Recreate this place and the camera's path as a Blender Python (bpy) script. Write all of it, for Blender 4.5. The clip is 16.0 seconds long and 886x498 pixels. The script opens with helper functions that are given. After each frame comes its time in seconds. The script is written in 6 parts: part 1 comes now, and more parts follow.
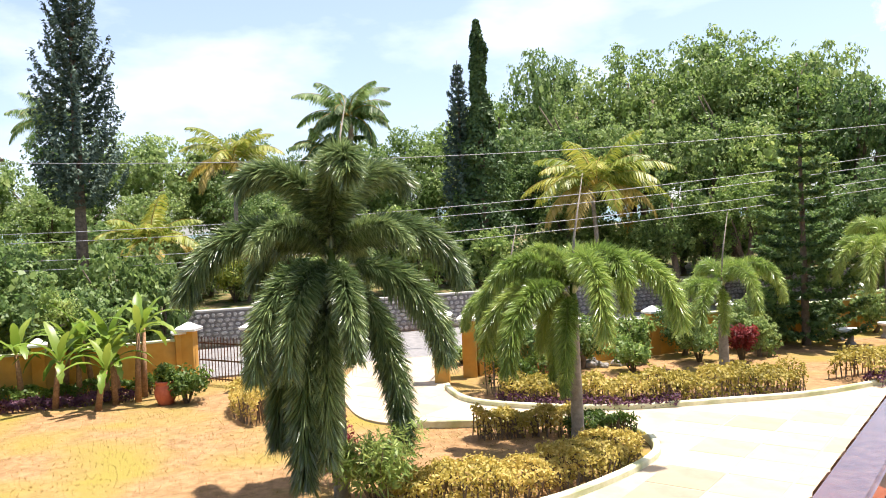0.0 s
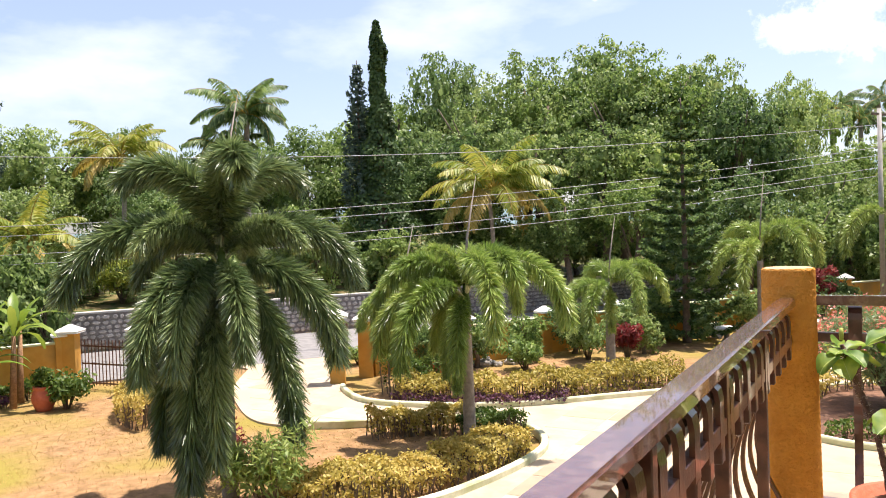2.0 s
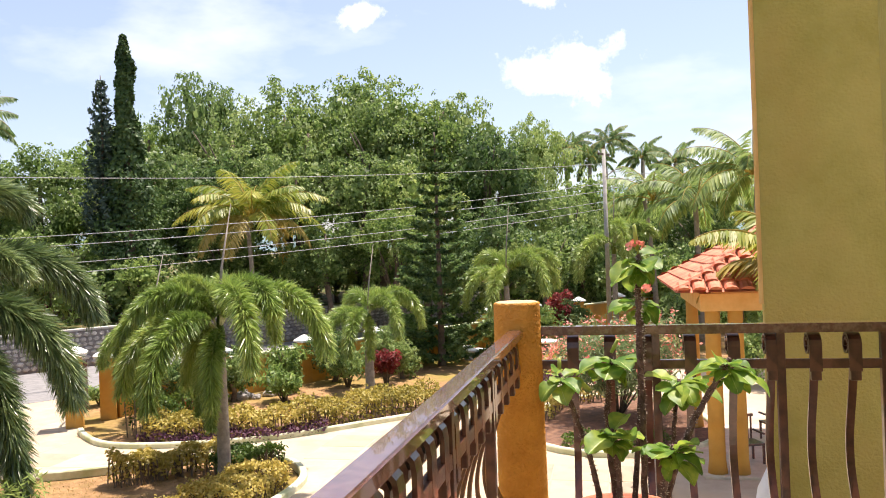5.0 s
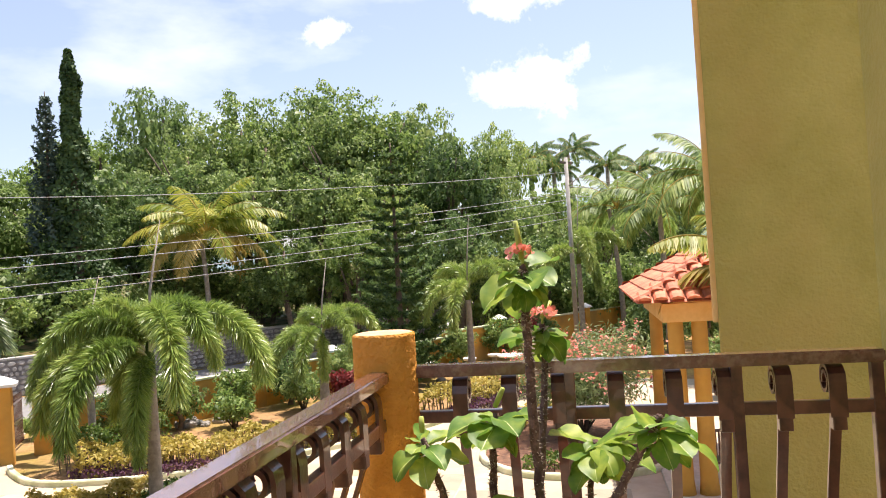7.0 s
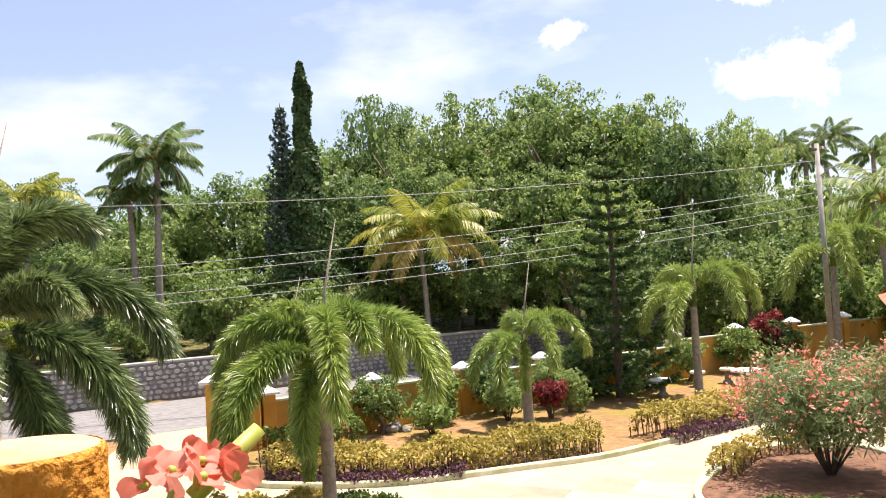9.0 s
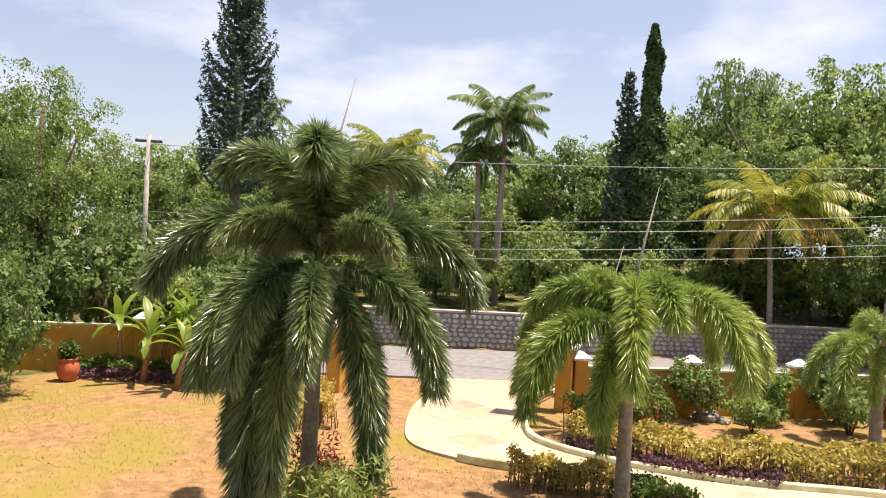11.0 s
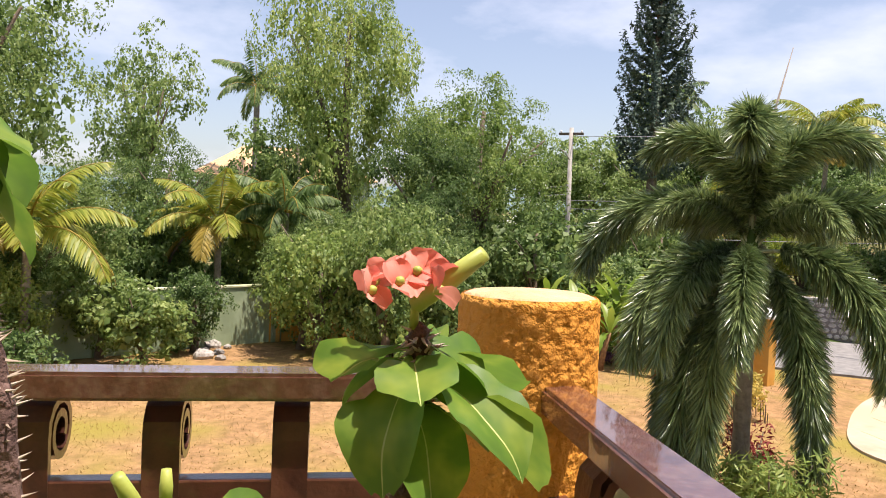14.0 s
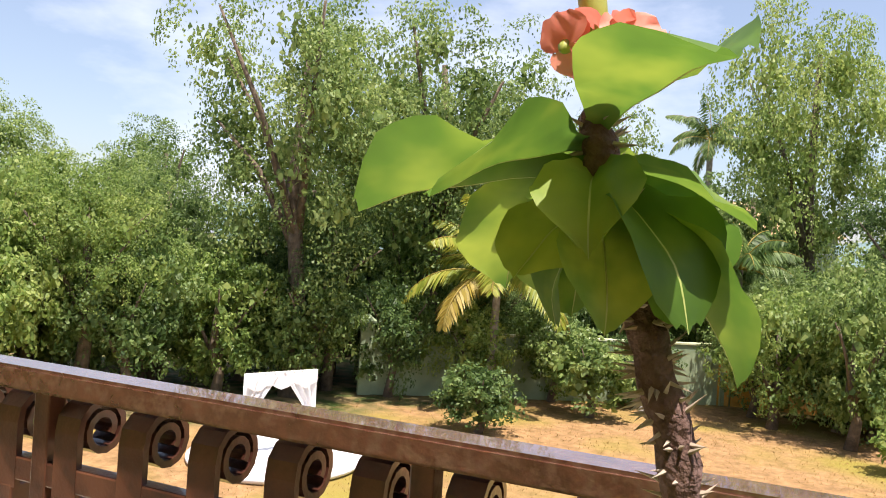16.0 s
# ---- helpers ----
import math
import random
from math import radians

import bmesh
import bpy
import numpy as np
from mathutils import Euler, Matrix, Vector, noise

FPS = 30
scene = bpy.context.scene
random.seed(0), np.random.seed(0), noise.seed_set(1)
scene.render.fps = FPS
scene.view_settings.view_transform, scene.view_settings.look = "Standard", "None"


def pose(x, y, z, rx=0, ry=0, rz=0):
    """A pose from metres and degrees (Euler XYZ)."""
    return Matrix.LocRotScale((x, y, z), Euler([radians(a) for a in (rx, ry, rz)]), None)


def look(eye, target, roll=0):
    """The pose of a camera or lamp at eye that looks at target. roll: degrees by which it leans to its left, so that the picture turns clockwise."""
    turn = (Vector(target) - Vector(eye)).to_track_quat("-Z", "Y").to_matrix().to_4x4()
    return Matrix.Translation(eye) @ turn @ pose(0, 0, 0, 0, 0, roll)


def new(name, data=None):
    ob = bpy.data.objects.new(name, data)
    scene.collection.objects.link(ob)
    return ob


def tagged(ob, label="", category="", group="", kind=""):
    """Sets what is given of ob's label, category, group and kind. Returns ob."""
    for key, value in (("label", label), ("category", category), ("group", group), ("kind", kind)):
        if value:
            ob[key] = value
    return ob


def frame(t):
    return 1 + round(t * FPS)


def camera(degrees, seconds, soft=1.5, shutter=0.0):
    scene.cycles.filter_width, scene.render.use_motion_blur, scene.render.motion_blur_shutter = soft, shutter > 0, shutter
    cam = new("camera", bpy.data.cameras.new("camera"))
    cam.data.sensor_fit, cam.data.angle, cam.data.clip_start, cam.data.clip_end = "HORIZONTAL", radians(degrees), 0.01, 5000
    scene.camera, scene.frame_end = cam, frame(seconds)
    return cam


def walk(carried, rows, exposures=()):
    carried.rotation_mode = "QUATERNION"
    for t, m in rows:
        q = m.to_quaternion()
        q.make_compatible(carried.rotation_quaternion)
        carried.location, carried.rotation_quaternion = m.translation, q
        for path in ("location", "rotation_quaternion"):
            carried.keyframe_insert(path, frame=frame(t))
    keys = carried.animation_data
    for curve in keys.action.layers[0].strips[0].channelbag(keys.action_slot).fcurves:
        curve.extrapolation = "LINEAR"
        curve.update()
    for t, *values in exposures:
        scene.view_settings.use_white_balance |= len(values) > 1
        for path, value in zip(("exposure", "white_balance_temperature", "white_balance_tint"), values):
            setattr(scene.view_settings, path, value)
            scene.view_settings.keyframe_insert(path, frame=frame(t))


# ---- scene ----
cam = camera(59.2, 16.0, soft=1.0)
PATH = [
    (0, (0.223, -4.134, 4.433), (-0.975, -2.533, 4.399), -2.5),
    (0.5, (0.312, -4.195, 4.458), (-0.914, -2.615, 4.427), -2.8),
    (1, (0.33, -4.232, 4.444), (-0.931, -2.68, 4.412), -2.4),
    (1.5, (0.407, -4.182, 4.42), (-0.773, -2.568, 4.378), -1.6),
    (2, (0.41, -4.154, 4.397), (-0.576, -2.414, 4.357), -2.0),
    (2.5, (0.432, -4.131, 4.427), (-0.375, -2.302, 4.374), -1.9),
    (3, (0.417, -4.117, 4.433), (-0.146, -2.198, 4.389), -2.5),
    (3.5, (0.412, -4.209, 4.444), (0.01, -2.25, 4.41), -1.9),
    (4, (0.419, -4.189, 4.442), (0.055, -2.222, 4.439), -2.6),
    (4.2, (0.421, -4.246, 4.451), (0.015, -2.287, 4.451), -3.1),
    (6.5, (0.712, -3.36, 4.451), (0.309, -1.401, 4.478), -1.0),
    (7, (0.772, -2.971, 4.425), (0.426, -1.002, 4.463), -3.5),
    (7.5, (0.913, -2.498, 4.418), (0.451, -0.553, 4.466), -3.1),
    (8, (1.014, -1.945, 4.356), (0.427, -0.033, 4.334), -3.5),
    (8.5, (1.129, -1.407, 4.395), (0.6, 0.521, 4.425), -5.6),
    (9, (1.14, -0.782, 4.396), (0.227, 0.995, 4.473), -3.2),
    (9.2, (1.145, -0.69, 4.4), (0.106, 1.019, 4.51), -2.4),
    (11.3, (1.22, -0.03, 4.37), (-0.463, 1.051, 4.336), 1.2),
    (11.5, (1.18, -0.03, 4.355), (-0.583, 0.916, 4.314), -0.5),
    (12, (1.001, -0.03, 4.303), (-0.938, 0.454, 4.239), -0.8),
    (12.5, (0.972, -0.068, 4.295), (-1.02, 0.074, 4.19), 0.4),
    (13, (1.072, -0.159, 4.313), (-0.915, 0.052, 4.239), 1.7),
    (13.5, (1.208, -0.247, 4.311), (-0.757, 0.114, 4.227), 1.5),
    (14, (1.31, -0.359, 4.3), (-0.667, -0.067, 4.216), 2.2),
    (14.5, (1.324, -0.466, 4.302), (-0.674, -0.397, 4.237), 2.1),
    (15, (1.287, -0.534, 4.308), (-0.701, -0.755, 4.28), 2.8),
    (15.5, (1.204, -0.562, 4.311), (-0.739, -1.032, 4.315), 3.5),
    (16, (1.085, -0.599, 4.316), (-0.749, -1.397, 4.311), 3.8),
]
walk(cam, [(t, look(a, b, r)) for t, a, b, r in PATH], exposures=[(0.0, 1.12, 6500, 16), (1.2, 1.02, 6550, 17), (2.0, 0.94, 6650, 18), (9.2, 0.94, 6850, 19), (11.3, 0.75, 7300, 21), (13.5, 0.73, 7000, 20), (15.0, 0.70, 6700, 17), (16.0, 0.86, 6750, 16)])


# ---------- world and sun ----------
SUN_AZ, SUN_EL = radians(30), radians(74)      # from +y towards +x
world = bpy.data.worlds.new("sky")
scene.world = world
world.use_nodes = True
wn, wl = world.node_tree.nodes, world.node_tree.links
wn.clear()
sky = wn.new("ShaderNodeTexSky")
sky.sky_type, sky.sun_disc = "NISHITA", False
sky.sun_elevation, sky.sun_rotation = SUN_EL, SUN_AZ
sky.air_density, sky.dust_density, sky.ozone_density = 1.0, 1.6, 1.2
w_co = wn.new("ShaderNodeTexCoord")
w_map = wn.new("ShaderNodeMapping")
w_map.inputs["Scale"].default_value = (1.0, 1.0, 2.6)
w_map.inputs["Location"].default_value = (0.35, 0.1, 0.2)
w_noise = wn.new("ShaderNodeTexNoise")
w_noise.inputs["Scale"].default_value, w_noise.inputs["Detail"].default_value, w_noise.inputs["Roughness"].default_value = 3.2, 7, 0.55
w_ramp = wn.new("ShaderNodeValToRGB")
w_ramp.color_ramp.elements[0].position, w_ramp.color_ramp.elements[1].position = 0.50, 0.80
w_ramp.color_ramp.elements[0].color = (0.12, 0.12, 0.12, 1)
w_mix = wn.new("ShaderNodeMixRGB")
w_mix.inputs[2].default_value = (5.8, 6.4, 7.5, 1)


def cumulus(below, heading, height, wide):
    """A small white cumulus in the sky at a heading (from +y to -x) and height, in degrees."""
    a, e = radians(heading), radians(height)
    off = wn.new("ShaderNodeVectorMath")
    off.operation = "SUBTRACT"
    off.inputs[1].default_value = (-math.sin(a) * math.cos(e), math.cos(a) * math.cos(e), math.sin(e))
    flat = wn.new("ShaderNodeVectorMath")
    flat.operation = "MULTIPLY"
    flat.inputs[1].default_value = (1.0, 1.0, 2.3)
    far = wn.new("ShaderNodeVectorMath")
    far.operation = "LENGTH"
    puff = wn.new("ShaderNodeTexNoise")
    puff.inputs["Scale"].default_value, puff.inputs["Detail"].default_value, puff.inputs["Roughness"].default_value = 24, 8, 0.62
    edge = wn.new("ShaderNodeMath")
    edge.operation = "MULTIPLY_ADD"
    edge.inputs[1].default_value = wide * 3.4
    ramp = wn.new("ShaderNodeMapRange")
    ramp.inputs["From Min"].default_value, ramp.inputs["From Max"].default_value = wide * 2.8, wide * 1.9
    mix = wn.new("ShaderNodeMixRGB")
    mix.inputs[2].default_value = (8.2, 8.3, 8.7, 1)
    wl.new(w_co.outputs["Generated"], off.inputs[0])
    wl.new(off.outputs[0], flat.inputs[0])
    wl.new(flat.outputs[0], far.inputs[0])
    wl.new(w_co.outputs["Generated"], puff.inputs["Vector"])
    wl.new(puff.outputs["Fac"], edge.inputs[0])
    wl.new(far.outputs["Value"], edge.inputs[2])
    wl.new(edge.outputs[0], ramp.inputs["Value"])
    wl.new(ramp.outputs[0], mix.inputs[0])
    wl.new(below, mix.inputs[1])
    return mix.outputs[0]


w_sky = w_mix.outputs[0]
for heading, height, wide in ((2.6, 12.6, 0.075), (17.6, 17.0, 0.032), (3.4, 18.6, 0.055)):
    w_sky = cumulus(w_sky, heading, height, wide)
w_bg = wn.new("ShaderNodeBackground")
w_bg.inputs[1].default_value = 0.108
w_out = wn.new("ShaderNodeOutputWorld")
wl.new(w_co.outputs["Generated"], w_map.inputs[0])
wl.new(w_map.outputs[0], w_noise.inputs["Vector"])
wl.new(w_noise.outputs["Fac"], w_ramp.inputs[0])
wl.new(w_ramp.outputs[0], w_mix.inputs[0])
wl.new(sky.outputs[0], w_mix.inputs[1])
wl.new(w_sky, w_bg.inputs[0])
wl.new(w_bg.outputs[0], w_out.inputs[0])

sun = new("sun", bpy.data.lights.new("sun", "SUN"))
sun.data.energy, sun.data.angle, sun.data.color = 5.0, radians(0.55), (1.0, 0.95, 0.86)
sun_from = Vector((math.sin(SUN_AZ) * math.cos(SUN_EL), math.cos(SUN_AZ) * math.cos(SUN_EL), math.sin(SUN_EL)))
sun.matrix_world = look(sun_from * 60, (0, 0, 0))

# ---------- materials ----------
def material(name, c1, c2, scale=4.0, rough=0.8, metal=0.0, bump=0.0, bump_scale=40.0, c3=None, scale3=0.4, coat=0.0, spec=0.5):
    """Two colours over fine noise, a third over broad noise, and fine relief."""
    m = bpy.data.materials.new(name)
    m.use_nodes = True
    n, l = m.node_tree.nodes, m.node_tree.links
    b = n["Principled BSDF"]
    b.inputs["Roughness"].default_value, b.inputs["Metallic"].default_value = rough, metal
    b.inputs["Coat Weight"].default_value, b.inputs["Specular IOR Level"].default_value = coat, spec
    co = n.new("ShaderNodeTexCoord")
    t = n.new("ShaderNodeTexNoise")
    t.inputs["Scale"].default_value, t.inputs["Detail"].default_value, t.inputs["Roughness"].default_value = scale, 6, 0.65
    r = n.new("ShaderNodeValToRGB")
    r.color_ramp.elements[0].position, r.color_ramp.elements[1].position = 0.35, 0.65
    r.color_ramp.elements[0].color, r.color_ramp.elements[1].color = (*c1, 1), (*c2, 1)
    l.new(co.outputs["Object"], t.inputs["Vector"])
    l.new(t.outputs["Fac"], r.inputs[0])
    out = r.outputs[0]
    if c3:
        t3 = n.new("ShaderNodeTexNoise")
        t3.inputs["Scale"].default_value, t3.inputs["Detail"].default_value = scale3, 4
        r3 = n.new("ShaderNodeValToRGB")
        r3.color_ramp.elements[0].position, r3.color_ramp.elements[1].position = 0.45, 0.65
        mx = n.new("ShaderNodeMixRGB")
        mx.inputs[2].default_value = (*c3, 1)
        l.new(co.outputs["Object"], t3.inputs["Vector"])
        l.new(t3.outputs["Fac"], r3.inputs[0])
        l.new(r3.outputs[0], mx.inputs[0])
        l.new(out, mx.inputs[1])
        out = mx.outputs[0]
    l.new(out, b.inputs["Base Color"])
    if bump:
        tb = n.new("ShaderNodeTexNoise")
        tb.inputs["Scale"].default_value, tb.inputs["Detail"].default_value = bump_scale, 5
        bp = n.new("ShaderNodeBump")
        bp.inputs["Strength"].default_value, bp.inputs["Distance"].default_value = bump, 0.02
        l.new(co.outputs["Object"], tb.inputs["Vector"])
        l.new(tb.outputs["Fac"], bp.inputs["Height"])
        l.new(bp.outputs[0], b.inputs["Normal"])
    return m


def leaf_material(name, dark, mid, light, rough=0.5, through_light=0.4, gloss=0.4, patch=0.45):
    """Leaves: colour varies leaf by leaf and in broad patches; some light comes through."""
    m = bpy.data.materials.new(name)
    m.use_nodes = True
    n, l = m.node_tree.nodes, m.node_tree.links
    b = n["Principled BSDF"]
    b.inputs["Roughness"].default_value, b.inputs["Specular IOR Level"].default_value = rough, gloss
    g = n.new("ShaderNodeNewGeometry")
    co = n.new("ShaderNodeTexCoord")
    t = n.new("ShaderNodeTexNoise")
    t.inputs["Scale"].default_value, t.inputs["Detail"].default_value = patch, 3
    add = n.new("ShaderNodeMath")
    add.operation = "MULTIPLY_ADD"
    add.inputs[1].default_value = 0.5
    sub = n.new("ShaderNodeMath")
    sub.operation = "MULTIPLY_ADD"
    sub.inputs[1].default_value, sub.inputs[2].default_value = 1.2, -0.3
    r = n.new("ShaderNodeValToRGB")
    e = r.color_ramp.elements
    e[0].position, e[0].color = 0.08, (*dark, 1)
    e[1].position, e[1].color = 0.95, (*light, 1)
    k = e.new(0.5)
    k.color = (*mid, 1)
    l.new(co.outputs["Object"], t.inputs["Vector"])
    l.new(t.outputs["Fac"], sub.inputs[0])
    l.new(g.outputs["Random Per Island"], add.inputs[0])
    l.new(sub.outputs[0], add.inputs[2])
    oi = n.new("ShaderNodeObjectInfo")
    vary = n.new("ShaderNodeMath")
    vary.operation = "MULTIPLY_ADD"
    vary.inputs[1].default_value = 0.3
    shift = n.new("ShaderNodeMath")
    shift.operation = "SUBTRACT"
    shift.inputs[1].default_value = 0.15
    l.new(oi.outputs["Random"], vary.inputs[0])
    l.new(add.outputs[0], vary.inputs[2])
    l.new(vary.outputs[0], shift.inputs[0])
    l.new(shift.outputs[0], r.inputs[0])
    l.new(r.outputs[0], b.inputs["Base Color"])
    tr = n.new("ShaderNodeBsdfTranslucent")
    l.new(r.outputs[0], tr.inputs[0])
    mix = n.new("ShaderNodeMixShader")
    mix.inputs[0].default_value = through_light
    l.new(b.outputs[0], mix.inputs[1])
    l.new(tr.outputs[0], mix.inputs[2])
    l.new(mix.outputs[0], n["Material Output"].inputs[0])
    return m


M = dict(
    lawn=material("dry_lawn", (0.21, 0.127, 0.058), (0.375, 0.222, 0.108), 3.6, 0.95, bump=0.5, bump_scale=50, c3=(0.25, 0.20, 0.048), scale3=0.3, spec=0.1),
    road=material("asphalt", (0.16, 0.155, 0.15), (0.25, 0.24, 0.23), 3, 0.9, bump=0.2),
    drive=material("pale_paving", (0.36, 0.29, 0.20), (0.49, 0.41, 0.30), 0.9, 0.8, bump=0.1, c3=(0.50, 0.37, 0.23), scale3=0.5),
    slab=material("paving_slab", (0.36, 0.29, 0.20), (0.48, 0.40, 0.29), 1.1, 0.8, bump=0.15, c3=(0.50, 0.37, 0.23), scale3=0.6),
    kerb=material("painted_kerb", (0.55, 0.55, 0.34), (0.72, 0.72, 0.52), 3, 0.8, bump=0.2, c3=(0.38, 0.42, 0.20), scale3=1.2),
    soil=material("soil", (0.10, 0.05, 0.03), (0.22, 0.11, 0.06), 5, 0.95, bump=0.8),
    orange=material("orange_render", (0.62, 0.25, 0.035), (0.78, 0.36, 0.06), 6, 0.85, bump=1.0, bump_scale=55, c3=(0.66, 0.31, 0.07), scale3=2.0, spec=0.2),
    orange_wall=material("orange_wall_paint", (0.55, 0.27, 0.05), (0.66, 0.36, 0.08), 1.2, 0.85, bump=0.4, c3=(0.40, 0.24, 0.07), scale3=0.7, spec=0.2),
    ochre_top=material("worn_render_top", (0.58, 0.33, 0.17), (0.70, 0.46, 0.27), 9, 0.9, bump=0.4, bump_scale=70, spec=0.2),
    green_wall=material("olive_render", (0.36, 0.32, 0.08), (0.46, 0.40, 0.12), 2.2, 0.85, bump=0.7, bump_scale=45, c3=(0.44, 0.34, 0.10), scale3=0.8, spec=0.25),
    trim=material("ochre_trim", (0.66, 0.40, 0.13), (0.76, 0.50, 0.20), 3, 0.8, bump=0.3),
    pale_green=material("pale_green_wall", (0.28, 0.36, 0.22), (0.36, 0.44, 0.28), 1.5, 0.9, bump=0.3, c3=(0.18, 0.24, 0.14)),
    white=material("white_paint", (0.72, 0.72, 0.70), (0.82, 0.82, 0.80), 3, 0.7, bump=0.1),
    iron=material("brown_painted_iron", (0.045, 0.017, 0.012), (0.105, 0.036, 0.022), 14, 0.28, bump=0.08, bump_scale=120, c3=(0.15, 0.06, 0.036), scale3=9, coat=0.5),
    handrail=material("worn_handrail_paint", (0.085, 0.03, 0.02), (0.15, 0.055, 0.036), 18, 0.24, bump=0.08, bump_scale=90, c3=(0.17, 0.085, 0.06), scale3=40, coat=1.0, spec=1.0),
    banana_stem=material("banana_stem", (0.20, 0.10, 0.045), (0.38, 0.22, 0.11), 12, 0.8, bump=0.5),
    dry_grass=leaf_material("dry_grass_blades", (0.20, 0.14, 0.04), (0.40, 0.26, 0.09), (0.50, 0.36, 0.16), 0.7, 0.3, 0.2),
    petiole=material("pale_green_stalk", (0.20, 0.24, 0.10), (0.36, 0.40, 0.22), 8, 0.45),
    trunk=material("palm_trunk", (0.20, 0.17, 0.14), (0.34, 0.30, 0.25), 7, 0.9, bump=0.6, bump_scale=30),
    bark=material("bark", (0.09, 0.07, 0.05), (0.20, 0.15, 0.11), 6, 0.95, bump=0.8, bump_scale=25),
    terracotta=material("terracotta", (0.42, 0.09, 0.04), (0.55, 0.15, 0.07), 5, 0.7, bump=0.3),
    tile=material("red_roof_tile", (0.44, 0.11, 0.05), (0.62, 0.21, 0.11), 4, 0.75, bump=0.3),
    stone=material("stone", (0.22, 0.20, 0.18), (0.45, 0.42, 0.38), 3, 0.9, bump=0.6, bump_scale=20),
    mortar=material("mortar", (0.16, 0.14, 0.13), (0.26, 0.24, 0.22), 4, 0.95, bump=0.4),
    pole=material("concrete_pole", (0.34, 0.32, 0.29), (0.46, 0.43, 0.39), 4, 0.9, bump=0.2),
    cable=material("cable", (0.30, 0.30, 0.31), (0.42, 0.42, 0.43), 8, 0.5),
    cloth=material("white_cloth", (0.74, 0.74, 0.78), (0.82, 0.82, 0.85), 6, 0.9, bump=0.2),
    paving=material("balcony_paving", (0.45, 0.38, 0.28), (0.58, 0.50, 0.38), 5, 0.7, bump=0.2),
    # blue-green holds the haze of distance over the woods
    hill=material("hazed_far_hill", (0.10, 0.16, 0.17), (0.15, 0.22, 0.22), 0.05, 1.0),
    tree=leaf_material("tree_leaves", (0.05, 0.10, 0.026), (0.20, 0.295, 0.082), (0.40, 0.48, 0.17), patch=2.6, through_light=0.5),
    tree_light=leaf_material("light_tree_leaves", (0.07, 0.135, 0.03), (0.225, 0.33, 0.08), (0.44, 0.51, 0.16), patch=2.6, through_light=0.5),
    tree_dark=leaf_material("dark_tree_leaves", (0.034, 0.072, 0.022), (0.125, 0.21, 0.06), (0.28, 0.37, 0.13), patch=2.6, through_light=0.5),
    fox=leaf_material("foxtail_leaves", (0.04, 0.07, 0.026), (0.115, 0.18, 0.06), (0.36, 0.44, 0.17), 0.3, 0.28, 0.9),
    fox_light=leaf_material("young_foxtail_leaves", (0.08, 0.15, 0.03), (0.24, 0.35, 0.07), (0.46, 0.53, 0.14), 0.34, 0.35, 0.7),
    coco=leaf_material("coconut_leaves", (0.09, 0.15, 0.02), (0.25, 0.30, 0.04), (0.46, 0.42, 0.08), 0.45),
    coco_dry=leaf_material("yellowed_fronds", (0.22, 0.17, 0.03), (0.42, 0.32, 0.06), (0.55, 0.42, 0.14), 0.5),
    pine=leaf_material("pine_needles", (0.03, 0.058, 0.05), (0.075, 0.12, 0.09), (0.15, 0.21, 0.14), 0.7, 0.1),
    vine=leaf_material("vine_leaves", (0.02, 0.05, 0.016), (0.06, 0.115, 0.035), (0.13, 0.21, 0.06), 0.55, 0.25),
    banana=leaf_material("banana_leaves", (0.06, 0.13, 0.015), (0.16, 0.26, 0.03), (0.34, 0.38, 0.07), 0.4, 0.4),
    hedge=leaf_material("golden_hedge_leaves", (0.20, 0.175, 0.025), (0.44, 0.36, 0.075), (0.64, 0.49, 0.14), 0.55),
    hedge_green=leaf_material("green_hedge_leaves", (0.03, 0.07, 0.01), (0.08, 0.14, 0.02), (0.18, 0.24, 0.04), 0.55),
    purple=leaf_material("purple_foliage", (0.06, 0.02, 0.04), (0.13, 0.05, 0.09), (0.25, 0.12, 0.14), 0.6),
    red_leaf=leaf_material("red_foliage", (0.10, 0.012, 0.012), (0.22, 0.03, 0.03), (0.38, 0.08, 0.06), 0.6),
    oleander=leaf_material("oleander_leaves", (0.10, 0.16, 0.06), (0.20, 0.28, 0.11), (0.34, 0.42, 0.18), 0.5),
    thorn_leaf=leaf_material("succulent_leaves", (0.05, 0.13, 0.025), (0.13, 0.25, 0.035), (0.40, 0.48, 0.07), 0.48, 0.45, 0.4, 16.0),
    rib=material("leaf_rib", (0.36, 0.42, 0.12), (0.46, 0.50, 0.18), 20, 0.5),
    pink=leaf_material("coral_petals", (0.70, 0.14, 0.10), (0.82, 0.25, 0.19), (0.90, 0.45, 0.36), 0.6, 0.3),
    bud=material("green_bud", (0.30, 0.36, 0.06), (0.42, 0.46, 0.10), 20, 0.5),
    thorny=material("thorny_stem", (0.07, 0.035, 0.028), (0.20, 0.12, 0.10), 30, 0.9, bump=0.8, bump_scale=80),
    thorn=material("pale_thorn", (0.36, 0.28, 0.22), (0.50, 0.42, 0.34), 30, 0.7),
)


